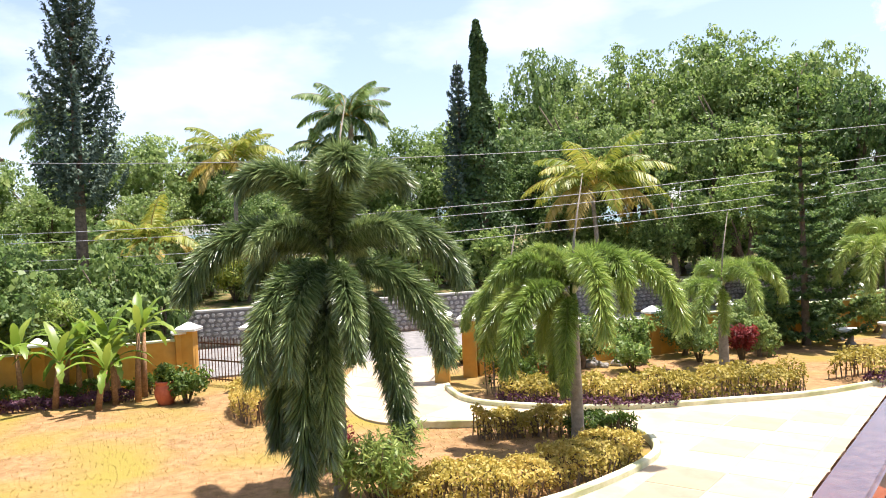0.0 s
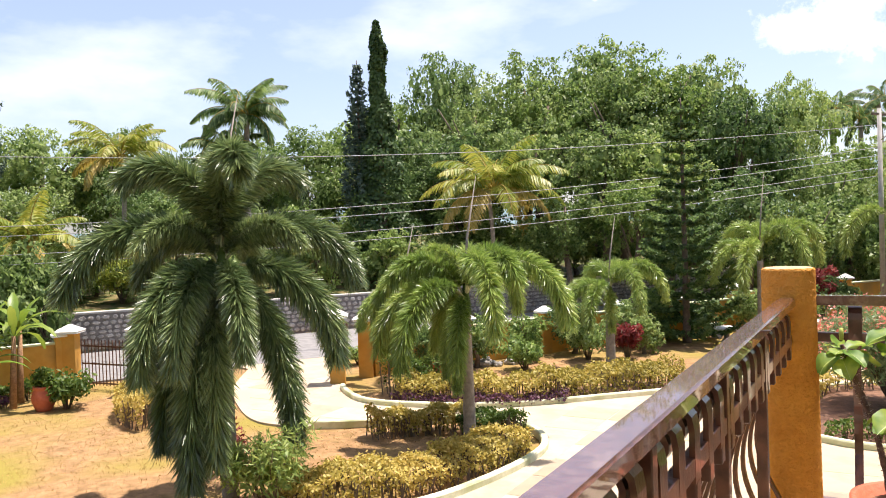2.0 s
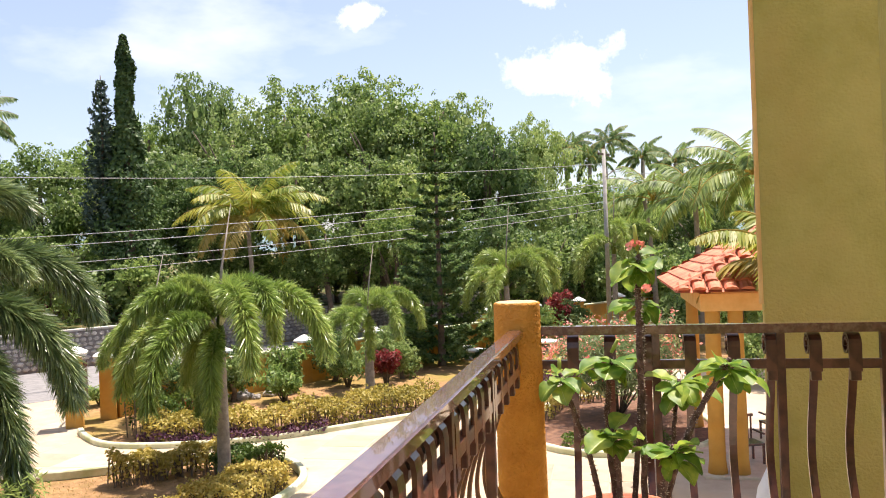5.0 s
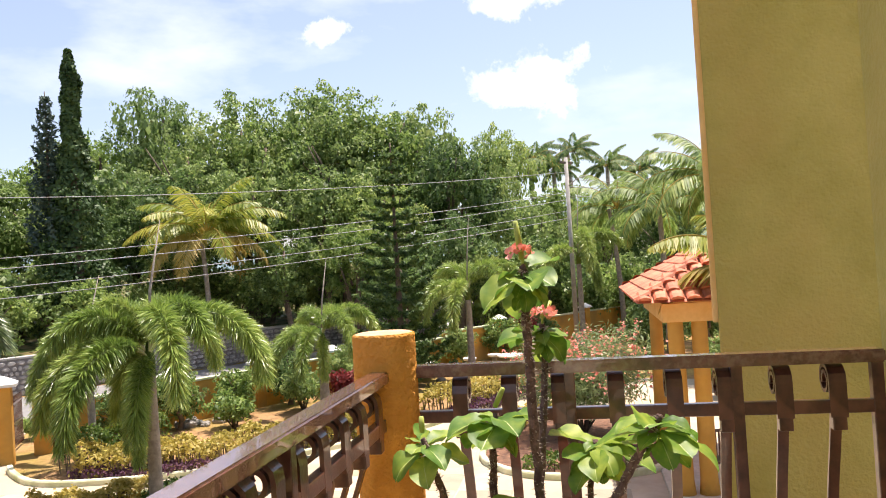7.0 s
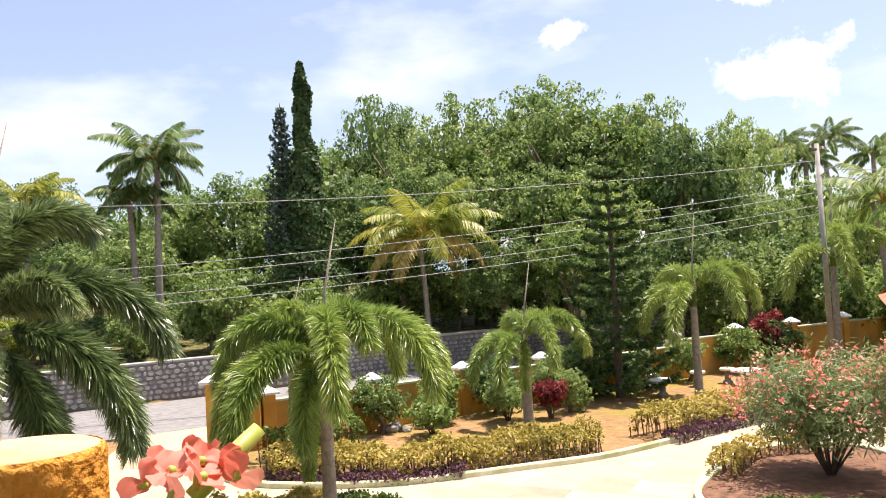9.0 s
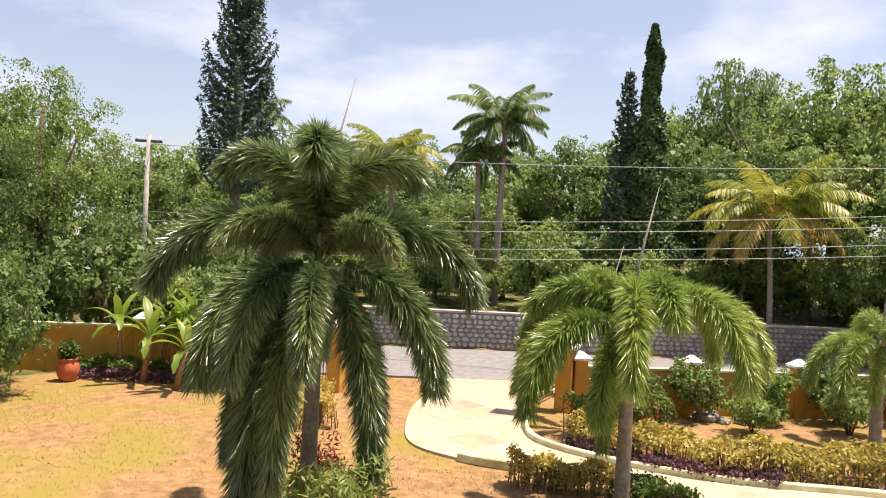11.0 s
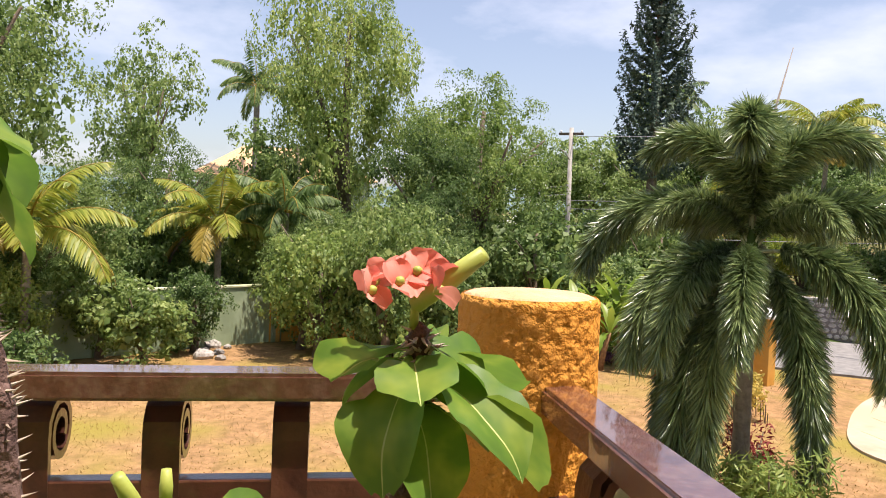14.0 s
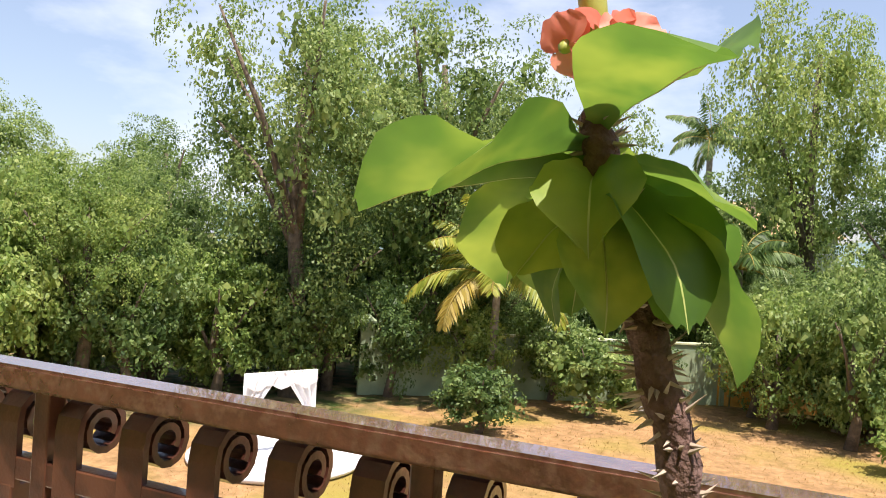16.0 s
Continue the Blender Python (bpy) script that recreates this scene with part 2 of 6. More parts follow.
def leaf_litter(m):
    """Under the trees, behind the walls and the road, the lawn gives way to weeds and leaf litter."""
    n, l = m.node_tree.nodes, m.node_tree.links
    b = n["Principled BSDF"]
    old = b.inputs["Base Color"].links[0].from_socket
    co = n.new("ShaderNodeTexCoord")
    ns = n.new("ShaderNodeTexNoise")
    ns.inputs["Scale"].default_value, ns.inputs["Detail"].default_value = 0.5, 6
    sep = n.new("ShaderNodeSeparateXYZ")
    l.new(co.outputs["Object"], ns.inputs["Vector"])
    l.new(co.outputs["Object"], sep.inputs[0])

    def plane(ax, ay, off):
        u = n.new("ShaderNodeMath")
        u.operation = "MULTIPLY_ADD"
        u.inputs[1].default_value, u.inputs[2].default_value = ax, off
        v = n.new("ShaderNodeMath")
        v.operation = "MULTIPLY_ADD"
        v.inputs[1].default_value = ay
        l.new(sep.outputs[0], u.inputs[0])
        l.new(sep.outputs[1], v.inputs[0])
        l.new(u.outputs[0], v.inputs[2])
        return v.outputs[0]

    def most(p, q):
        u = n.new("ShaderNodeMath")
        u.operation = "MAXIMUM"
        l.new(p, u.inputs[0])
        l.new(q, u.inputs[1])
        return u.outputs[0]

    far = most(most(plane(-0.835, 0.55, -36.5), plane(-1.0, 0.0, -26.0)), plane(-0.55, -0.835, -19.0))
    add = n.new("ShaderNodeMath")
    add.operation = "MULTIPLY_ADD"
    add.inputs[1].default_value, add.inputs[2].default_value = 5.0, -2.5
    l.new(ns.outputs["Fac"], add.inputs[0])
    tot = n.new("ShaderNodeMath")
    tot.use_clamp = True
    l.new(add.outputs[0], tot.inputs[0])
    l.new(far, tot.inputs[1])
    tx = n.new("ShaderNodeTexNoise")
    tx.inputs["Scale"].default_value, tx.inputs["Detail"].default_value = 1.8, 8
    rp = n.new("ShaderNodeValToRGB")
    rp.color_ramp.elements[0].position, rp.color_ramp.elements[1].position = 0.4, 0.62
    rp.color_ramp.elements[0].color, rp.color_ramp.elements[1].color = (0.05, 0.08, 0.02, 1), (0.20, 0.15, 0.07, 1)
    l.new(co.outputs["Object"], tx.inputs["Vector"])
    l.new(tx.outputs["Fac"], rp.inputs[0])
    mx = n.new("ShaderNodeMixRGB")
    l.new(tot.outputs[0], mx.inputs[0])
    l.new(old, mx.inputs[1])
    l.new(rp.outputs[0], mx.inputs[2])
    l.new(mx.outputs[0], b.inputs["Base Color"])


leaf_litter(M["lawn"])


def vary_by_piece(m, low, high):
    """Each piece a little lighter or darker than the next."""
    n, l = m.node_tree.nodes, m.node_tree.links
    b = n["Principled BSDF"]
    old = b.inputs["Base Color"].links[0].from_socket
    oi = n.new("ShaderNodeObjectInfo")
    mr = n.new("ShaderNodeMapRange")
    mr.inputs["To Min"].default_value, mr.inputs["To Max"].default_value = low, high
    hsv = n.new("ShaderNodeHueSaturation")
    l.new(oi.outputs["Random"], mr.inputs["Value"])
    l.new(mr.outputs[0], hsv.inputs["Value"])
    l.new(old, hsv.inputs["Color"])
    l.new(hsv.outputs[0], b.inputs["Base Color"])


vary_by_piece(M["slab"], 0.66, 1.15)
vary_by_piece(M["stone"], 0.7, 1.25)
vary_by_piece(M["tile"], 0.75, 1.2)


# ---------- mesh helpers ----------
def mesh_of(name, verts, faces, mat, smooth=False):
    me = bpy.data.meshes.new(name)
    me.from_pydata([tuple(v) for v in verts], [], faces)
    me.materials.append(M[mat] if isinstance(mat, str) else mat)
    if smooth:
        me.polygons.foreach_set("use_smooth", [True] * len(me.polygons))
    me.update()
    return me


def quads_of(name, v, mat):
    """A mesh of loose quads from an array (n, 4, 3)."""
    n = len(v)
    me = bpy.data.meshes.new(name)
    me.vertices.add(n * 4)
    me.vertices.foreach_set("co", np.ascontiguousarray(v, dtype=np.float32).ravel())
    me.loops.add(n * 4)
    me.loops.foreach_set("vertex_index", np.arange(n * 4, dtype=np.int32))
    me.polygons.add(n)
    me.polygons.foreach_set("loop_start", np.arange(0, n * 4, 4, dtype=np.int32))
    me.polygons.foreach_set("loop_total", np.full(n, 4, dtype=np.int32))
    me.materials.append(M[mat] if isinstance(mat, str) else mat)
    me.update(calc_edges=True)
    return me


def bm_mesh(name, bm, mat, smooth=False):
    me = bpy.data.meshes.new(name)
    bm.to_mesh(me)
    bm.free()
    me.materials.append(M[mat])
    if smooth:
        me.polygons.foreach_set("use_smooth", [True] * len(me.polygons))
    return me


def part(name, me, parent, label="", m=None):
    ob = new(name, me)
    ob.parent = parent
    if m is not None:
        ob.matrix_basis = m
    return tagged(ob, label)


def thing(name, x, y, z, label, category, group="", kind="", rz=0.0):
    ob = new(name)
    ob.matrix_basis = pose(x, y, z, 0, 0, rz)
    return tagged(ob, label, category, group, kind)


def box(bm, x0, y0, z0, x1, y1, z1, m=None):
    r = bmesh.ops.create_cube(bm, size=1)
    mm = Matrix.Translation(((x0 + x1) / 2, (y0 + y1) / 2, (z0 + z1) / 2)) @ Matrix.Diagonal((x1 - x0, y1 - y0, z1 - z0, 1))
    bmesh.ops.transform(bm, matrix=(m @ mm) if m is not None else mm, verts=r["verts"])
    return r["verts"]


def box_mesh(name, x0, y0, z0, x1, y1, z1, mat, bevel=0.0, m=None):
    bm = bmesh.new()
    box(bm, x0, y0, z0, x1, y1, z1, m)
    if bevel:
        bmesh.ops.bevel(bm, geom=bm.edges[:], offset=bevel, segments=2, affect="EDGES", profile=0.5)
    return bm_mesh(name, bm, mat)


def lathe(name, profile, mat, seg=24, smooth=True):
    """Turned about z from (radius, height) pairs, closed at both ends."""
    v, f = [], []
    for r, z in profile:
        v += [(r * math.cos(2 * math.pi * i / seg), r * math.sin(2 * math.pi * i / seg), z) for i in range(seg)]
    for k in range(len(profile) - 1):
        f += [(k * seg + i, k * seg + (i + 1) % seg, (k + 1) * seg + (i + 1) % seg, (k + 1) * seg + i) for i in range(seg)]
    f += [tuple(range(seg))[::-1], tuple(range((len(profile) - 1) * seg, len(profile) * seg))]
    return mesh_of(name, v, f, mat, smooth)


def tube(name, pts, radii, mat, seg=7, smooth=True):
    """A tapered tube along points."""
    pts = [Vector(p) for p in pts]
    v, f = [], []
    for i, p in enumerate(pts):
        d = (pts[min(i + 1, len(pts) - 1)] - pts[max(i - 1, 0)]).normalized()
        a = d.orthogonal().normalized() if i == 0 else (a - d * a.dot(d)).normalized()
        b = d.cross(a)
        r = radii[i] if isinstance(radii, (list, tuple)) else radii
        v += [p + (a * math.cos(2 * math.pi * k / seg) + b * math.sin(2 * math.pi * k / seg)) * r for k in range(seg)]
    for i in range(len(pts) - 1):
        f += [(i * seg + k, i * seg + (k + 1) % seg, (i + 1) * seg + (k + 1) % seg, (i + 1) * seg + k) for k in range(seg)]
    f += [tuple(range(seg))[::-1], tuple(range((len(pts) - 1) * seg, len(pts) * seg))]
    return mesh_of(name, v, f, mat, smooth)


def smooth_line(pts, step=6, closed=False):
    """A Catmull-Rom line through points."""
    p = [Vector(q) for q in pts]
    n, out = len(p), []
    for i in range(n if closed else n - 1):
        a, b, c, d = (p[(i - 1) % n], p[i], p[(i + 1) % n], p[(i + 2) % n]) if closed else (p[max(i - 1, 0)], p[i], p[i + 1], p[min(i + 2, n - 1)])
        for k in range(step):
            t = k / step
            out.append(0.5 * (2 * b + (c - a) * t + (2 * a - 5 * b + 4 * c - d) * t * t + (3 * b - a - 3 * c + d) * t ** 3))
    return out if closed else out + [p[-1]]


def unit(a):
    return a / np.maximum(np.linalg.norm(a, axis=-1, keepdims=True), 1e-9)


def leaf_quads(rng, P, N, length, width, droop=0.2):
    """Pointed leaves at P, facing roughly N, as quads."""
    n = len(P)
    N = unit(N + rng.normal(0, 0.75, (n, 3)))
    a = unit(np.cross(N, rng.normal(0, 1, (n, 3))))
    a[:, 2] -= droop
    a = unit(a)
    b = unit(np.cross(N, a))
    L = (length * rng.uniform(0.6, 1.3, n))[:, None]
    W = (width * rng.uniform(0.7, 1.2, n))[:, None]
    return np.stack([P - a * L / 2, P + b * W / 2 + N * W * 0.15, P + a * L / 2, P - b * W / 2 + N * W * 0.15], 1)


def crown_mesh(name, seed, mat, lobes=20, leaves=9000, leaf=0.045, flat=0.8, airy=0.0):
    """A crown of radius about 1: boughs that carry tufts, tufts set with leaves above and dark within, gaps between them."""
    rng = np.random.default_rng(seed)
    c = unit(rng.normal(0, 1, (lobes, 3))) * rng.uniform(0.30, 0.76 + airy, (lobes, 1))
    c[:, 2] *= flat
    r = rng.uniform(0.20, 0.38, lobes) * (1 - 0.35 * airy)
    tufts = 13
    d = unit(rng.normal(0, 1, (lobes * tufts, 3)) + np.array([0, 0, 0.35]))
    own = np.repeat(np.arange(lobes), tufts)
    tc = c[own] + d * (r[own] * rng.uniform(0.7, 1.05, lobes * tufts))[:, None]
    tr = rng.uniform(0.075, 0.15, lobes * tufts) * (1 - 0.2 * airy)
    shell, core = int(leaves * 0.86), int(leaves * (0.14 if not airy else 0.11))
    w = rng.choice(lobes * tufts, shell, p=tr ** 2 / (tr ** 2).sum())
    e = unit(rng.normal(0, 1, (shell, 3)) + d[w] * 0.8 + np.array([0, 0, 0.45]))
    P = tc[w] + e * np.array([1, 1, 0.72]) * (tr[w] * rng.uniform(0.55, 1.1, shell))[:, None]
    outer = leaf_quads(rng, P, e + np.array([0, 0, 0.3]), leaf, leaf * 0.62)
    k = rng.integers(0, lobes, core)
    q = c[k] + unit(rng.normal(0, 1, (core, 3))) * (r[k] * rng.uniform(0.1, 0.6, core))[:, None]
    inner = leaf_quads(rng, q, q + np.array([0, 0, 0.2]), leaf * (1.3 if airy else 1.9), leaf * (1.0 if airy else 1.5))
    return quads_of(name, np.concatenate([outer, inner]), mat)


# ---------- ground ----------
GZ = -0.45
UX, UY = 0.55, 0.835          # along the boundary wall and the road
NX, NY = -0.835, 0.55         # away from the house


def ground_z(x, y):
    n = NX * x + NY * y
    k = min(max((n - 36.3) / 1.2, 0), 1)
    rise = 1.55 + 0.075 * min(max(n - 37, 0), 30) + 0.02 * min(max(n - 67, 0), 200)
    side = min(max((y - 4 - 0.1 * x) / 6, 0), 1)
    return GZ + k * rise * side + 0.03 * noise.noise(Vector((x * 0.2, y * 0.2, 0)))


def axis(lo, hi, step):
    far = [3, 8, 20, 50, 120, 300, 700, 1600, 3000]
    return [lo - f for f in far[::-1]] + list(np.arange(lo, hi + 0.01, step)) + [hi + f for f in far]


gx, gy = axis(-72, 30, 1.2), axis(-45, 80, 1.2)
gv = [(x, y, ground_z(x, y)) for y in gy for x in gx]
gf = [(j * len(gx) + i, j * len(gx) + i + 1, (j + 1) * len(gx) + i + 1, (j + 1) * len(gx) + i) for j in range(len(gy) - 1) for i in range(len(gx) - 1)]
ground = tagged(new("ground", mesh_of("ground", gv, gf, "lawn", True)), "sun-dried orange and green lawn around the driveway", "lawn", kind="structure")


def slab(name, pts, z, mat, label, category, thick=0.06):
    bm = bmesh.new()
    vs = [bm.verts.new((p[0], p[1], z)) for p in pts]
    f = bm.faces.new(vs)
    if f.normal.z < 0:
        f.normal_flip()
    r = bmesh.ops.extrude_face_region(bm, geom=[f])
    bmesh.ops.translate(bm, vec=(0, 0, -thick), verts=[v for v in r["geom"] if isinstance(v, bmesh.types.BMVert)])
    bmesh.ops.recalc_face_normals(bm, faces=bm.faces)
    bmesh.ops.triangulate(bm, faces=bm.faces)
    return tagged(new(name, bm_mesh(name, bm, mat)), label, category, kind="structure")


LAWN_EDGE = [(-20.3, 17.4), (-18.3, 14.6), (-16.2, 12.6), (-14.1, 11.2), (-12.4, 11.35), (-11.0, 12.1), (-9.8, 12.9), (-8.6, 13.4), (-7.2, 13.1), (-6.25, 11.9), (-6.1, 10.4), (-6.5, 8.2), (-7.3, 6.0), (-7.2, 3.0), (-4.5, 0.8), (-1.0, -1.5)]
BED_EDGE = [(-17.4, 19.3), (-15.6, 16.9), (-14.0, 15.0), (-12.1, 14.05), (-8.85, 14.95), (-6.15, 17.3), (-4.45, 19.1), (-2.9, 21.9), (-1.4, 24.4), (2.0, 28.0)]
lawn_edge = smooth_line([(x, y, 0) for x, y in LAWN_EDGE], 5)
bed_edge = smooth_line([(x, y, 0) for x, y in BED_EDGE], 5)
driveway = slab("driveway", list(lawn_edge) + [Vector((6, -1.5, 0)), Vector((9, 8, 0)), Vector((8, 26, 0))] + list(bed_edge)[::-1], GZ + 0.06, "drive", "pale sunlit paved driveway with large square slabs", "driveway", 0.12)


def strip(name, n0, n1, s0, s1, z, mat, label, category):
    q = [(NX * n + UX * s, NY * n + UY * s) for n, s in ((n0, s0), (n0, s1), (n1, s1), (n1, s0))]
    return slab(name, q, z, mat, label, category, 0.1)


strip("road", 27.4, 35.6, -40, 90, GZ + 0.065, "road", "grey asphalt road beyond the gate", "road")
# apron between gate and road
slab("apron", [(-20.3, 17.4), (-17.4, 19.3), (-18.6, 21.9), (-23.4, 18.4)], GZ + 0.058, "drive", "pale concrete apron between gate and road", "pavement", 0.11)


def kerb(pts, label, group="driveway kerbs", w=0.16, h=0.2):
    p = [Vector((q[0], q[1], 0)) for q in pts]
    v, f = [], []
    for i, q in enumerate(p):
        d = (p[min(i + 1, len(p) - 1)] - p[max(i - 1, 0)]).normalized()
        s = Vector((-d.y, d.x, 0)) * w / 2
        for o, z in ((-1, GZ), (-1, GZ + h - 0.03), (-0.75, GZ + h), (0.75, GZ + h), (1, GZ + h - 0.03), (1, GZ)):
            v.append(q + s * o + Vector((0, 0, z)))
    for i in range(len(p) - 1):
        f += [(i * 6 + k, i * 6 + k + 1, (i + 1) * 6 + k + 1, (i + 1) * 6 + k) for k in range(5)]
    f += [(0, 1, 2, 3, 4, 5), tuple(len(v) - 6 + k for k in (5, 4, 3, 2, 1, 0))]
    return tagged(new("kerb", mesh_of("kerb", v, f, "kerb")), label, "kerb", group, "structure")


kerb(lawn_edge[20:62], "pale green painted kerb edging the lawn island")
kerb(bed_edge[8:], "pale green painted kerb in front of the hedge")
BED2 = [(-1.75, 15.5), (-1.85, 17.5), (-1.1, 20.4), (1.0, 21.2), (2.6, 19.0), (2.9, 16.0), (1.7, 14.4), (-0.4, 14.2)]
bed2_edge = smooth_line([(x, y, 0) for x, y in BED2], 4, True)
kerb(list(bed2_edge) + [bed2_edge[0]], "pale green painted kerb round the oleander bed")
slab("flower_bed", list(bed2_edge), GZ + 0.13, "soil", "bare brown soil of the oleander bed", "flower bed", 0.1)
slab("hedge_bed", [(-12.3, 14.3), (-8.9, 15.2), (-6.3, 17.5), (-4.6, 19.3), (-5.4, 20.3), (-7.2, 18.8), (-9.4, 16.9), (-12.4, 16.0)], GZ + 0.05, "soil", "dark soil under the long hedge", "flower bed", 0.1)


# ---------- balcony and house ----------
def house():
    wall_x = 1.83
    tagged(new("wall_house", box_mesh("wall_house", wall_x, -9, GZ, wall_x + 0.3, 0.12, 7.0, "green_wall", 0.01)), "olive green rendered house wall beside the balcony", "wall", kind="structure")
    bay = thing("wall_bay", 1.44, 1.29, GZ, "olive green rendered bay of the house with rounded corner", "wall", kind="structure")
    def prism(name, pts, z0, z1, mat, label=""):
        bm = bmesh.new()
        f = bm.faces.new([bm.verts.new((x, y, z0)) for x, y in pts])
        r = bmesh.ops.extrude_face_region(bm, geom=[f])
        bmesh.ops.translate(bm, vec=(0, 0, z1 - z0), verts=[v for v in r["geom"] if isinstance(v, bmesh.types.BMVert)])
        bmesh.ops.recalc_face_normals(bm, faces=bm.faces)
        up = [e for e in bm.edges if abs(e.verts[0].co.z - e.verts[1].co.z) > 0.5]
        bmesh.ops.bevel(bm, geom=up, offset=0.02, segments=3, affect="EDGES", profile=0.5)
        return part(name, bm_mesh(name, bm, mat), bay, label)

    prism("bay_wall", [(0.02, 0.02), (3.6, 0.02), (3.6, 3.2), (0.75, 2.6), (0.14, 0.75)], 0, 8.2, "green_wall")
    # sunlit edge of the bay, put in as a thin strip of brighter ochre
    prism("corner_strip", [(-0.006, 0.035), (0.05, 0.035), (0.16, 0.62), (0.095, 0.62)], 4.48, 8.2, "trim", "ochre corner strip, sun on the wall's edge put into its colour")
    part("base_moulding", lathe("base_moulding", [(0.02, 0), (0.30, 0.02), (0.36, 0.25), (0.37, 0.5), (0.33, 0.75), (0.24, 0.95), (0.1, 1.05), (0.01, 1.07)], "white", 28), bay, "white painted rounded base moulding", pose(0.33, 0.37, 2.4))
    tagged(new("balcony_floor", box_mesh("balcony_floor", -0.14, -9, 2.75, wall_x, 0.14, 2.95, "paving", 0.01)), "plain paved balcony floor slab", "floor", kind="structure")
    tagged(new("wall_ground_storey", box_mesh("wall_ground_storey", 0.0, -9, GZ, 0.25, 0.1, 2.75, "green_wall")), "olive green rendered ground storey wall", "wall", kind="structure")
    tagged(new("wall_end", box_mesh("wall_end", -0.1, -9.2, GZ, wall_x + 0.3, -9, 7.0, "green_wall")), "olive green rendered end wall of the balcony", "wall", kind="structure")


house()


def pillar(x, y, z0, z1, r, label):
    """A round rendered balcony post, slightly wider at the foot, with a rough trowelled skin."""
    p = thing("pillar", x, y, z0, label, "pillar")
    h = z1 - z0
    seg, rings = 128, 170
    v, f = [], []
    for k in range(rings + 1):
        z = h * k / rings
        for i in range(seg):
            a = 2 * math.pi * i / seg
            q = Vector((math.cos(a) * 13, math.sin(a) * 13, z * 110))
            patch = min(max(noise.noise(Vector((math.cos(a) * 1.4 + 3, math.sin(a) * 1.4 + 1, z * 6))) * 2.5 + 0.55 + 0.5 * math.cos(a - 0.5), 0), 1)
            pit = -0.010 * patch * max(noise.noise(Vector((q.x, q.y, q.z * 1.6))) - 0.02, 0) - 0.002 * noise.noise(q * 2.5)
            rr = r * (1.08 - 0.08 * z / h) + pit * 0.9
            if k == rings:
                rr -= 0.006
            v.append((rr * math.cos(a), rr * math.sin(a), z))
    for k in range(rings):
        f += [(k * seg + i, k * seg + (i + 1) % seg, (k + 1) * seg + (i + 1) % seg, (k + 1) * seg + i) for i in range(seg)]
    part("shaft", mesh_of("shaft", v, f, "orange", True), p)
    part("cap", lathe("cap", [(r - 0.004, h - 0.02), (r - 0.007, h - 0.002), (r - 0.02, h + 0.003), (0.02, h + 0.006)], "ochre_top", 48), p, "worn sunlit flat top", None)
    return p


pillar(-0.005, -0.01, 2.95, 4.17, 0.122, "round orange rough-rendered balcony post with flat top")


def scroll_mesh():
    """A flat bar that rises on the inner side and rolls outwards into a spiral; rail along y, outside at -x."""
    line = [(0.0, -0.04), (0.0, 0.02), (0.0, 0.06)]
    cx, cz, r0 = -0.045, 0.062, 0.047
    for k in range(1, 23):
        a = radians(k * 26)
        rr = r0 * (1 - 0.62 * k / 22)
        line.append((cx + rr * math.cos(a), cz + rr * math.sin(a)))
    w, th = 0.0235, 0.0055
    v, f = [], []
    for i, (x, z) in enumerate(line):
        a, b = line[max(i - 1, 0)], line[min(i + 1, len(line) - 1)]
        d = Vector((b[0] - a[0], b[1] - a[1])).normalized()
        nx, nz = -d.y * th, d.x * th
        for sy in (-w, w):
            v += [(x + nx, sy, z + nz), (x - nx, sy, z - nz)]
    for i in range(len(line) - 1):
        a, b = i * 4, i * 4 + 4
        f += [(a, a + 2, b + 2, b), (a + 1, b + 1, b + 3, a + 3), (a, b, b + 1, a + 1), (a + 2, a + 3, b + 3, b + 2)]
    f += [(0, 1, 3, 2), tuple(len(v) - 4 + k for k in (0, 2, 3, 1))]
    return mesh_of("scroll", v, f, "iron")


def belly_mesh():
    """The bulged lower bar of a baluster, with its stepped collar."""
    line = []
    for k in range(17):
        t = k / 16
        line.append((-0.03 - 0.15 * math.sin(math.pi * t) ** 1.2 * (0.35 + 0.75 * t), -0.12 - 0.76 * t))
    w, th = 0.019, 0.007
    v, f = [], []
    for i, (x, z) in enumerate(line):
        a, b = line[max(i - 1, 0)], line[min(i + 1, len(line) - 1)]
        d = Vector((b[0] - a[0], b[1] - a[1])).normalized()
        nx, nz = -d.y * th, d.x * th
        for sy in (-w, w):
            v += [(x + nx, sy, z + nz), (x - nx, sy, z - nz)]
    for i in range(len(line) - 1):
        a, b = i * 4, i * 4 + 4
        f += [(a, a + 2, b + 2, b), (a + 1, b + 1, b + 3, a + 3), (a, b, b + 1, a + 1), (a + 2, a + 3, b + 3, b + 2)]
    f += [(0, 1, 3, 2), tuple(len(v) - 4 + k for k in (0, 2, 3, 1))]
    return mesh_of("baluster", v, f, "iron")


SCROLL, BELLY = scroll_mesh(), belly_mesh()
COLLAR = box_mesh("collar", -0.038, -0.024, -0.125, 0.008, 0.024, -0.075, "iron", 0.004)
POST = box_mesh("post", -0.02, -0.02, -1.08, 0.02, 0.02, -0.03, "iron", 0.003)


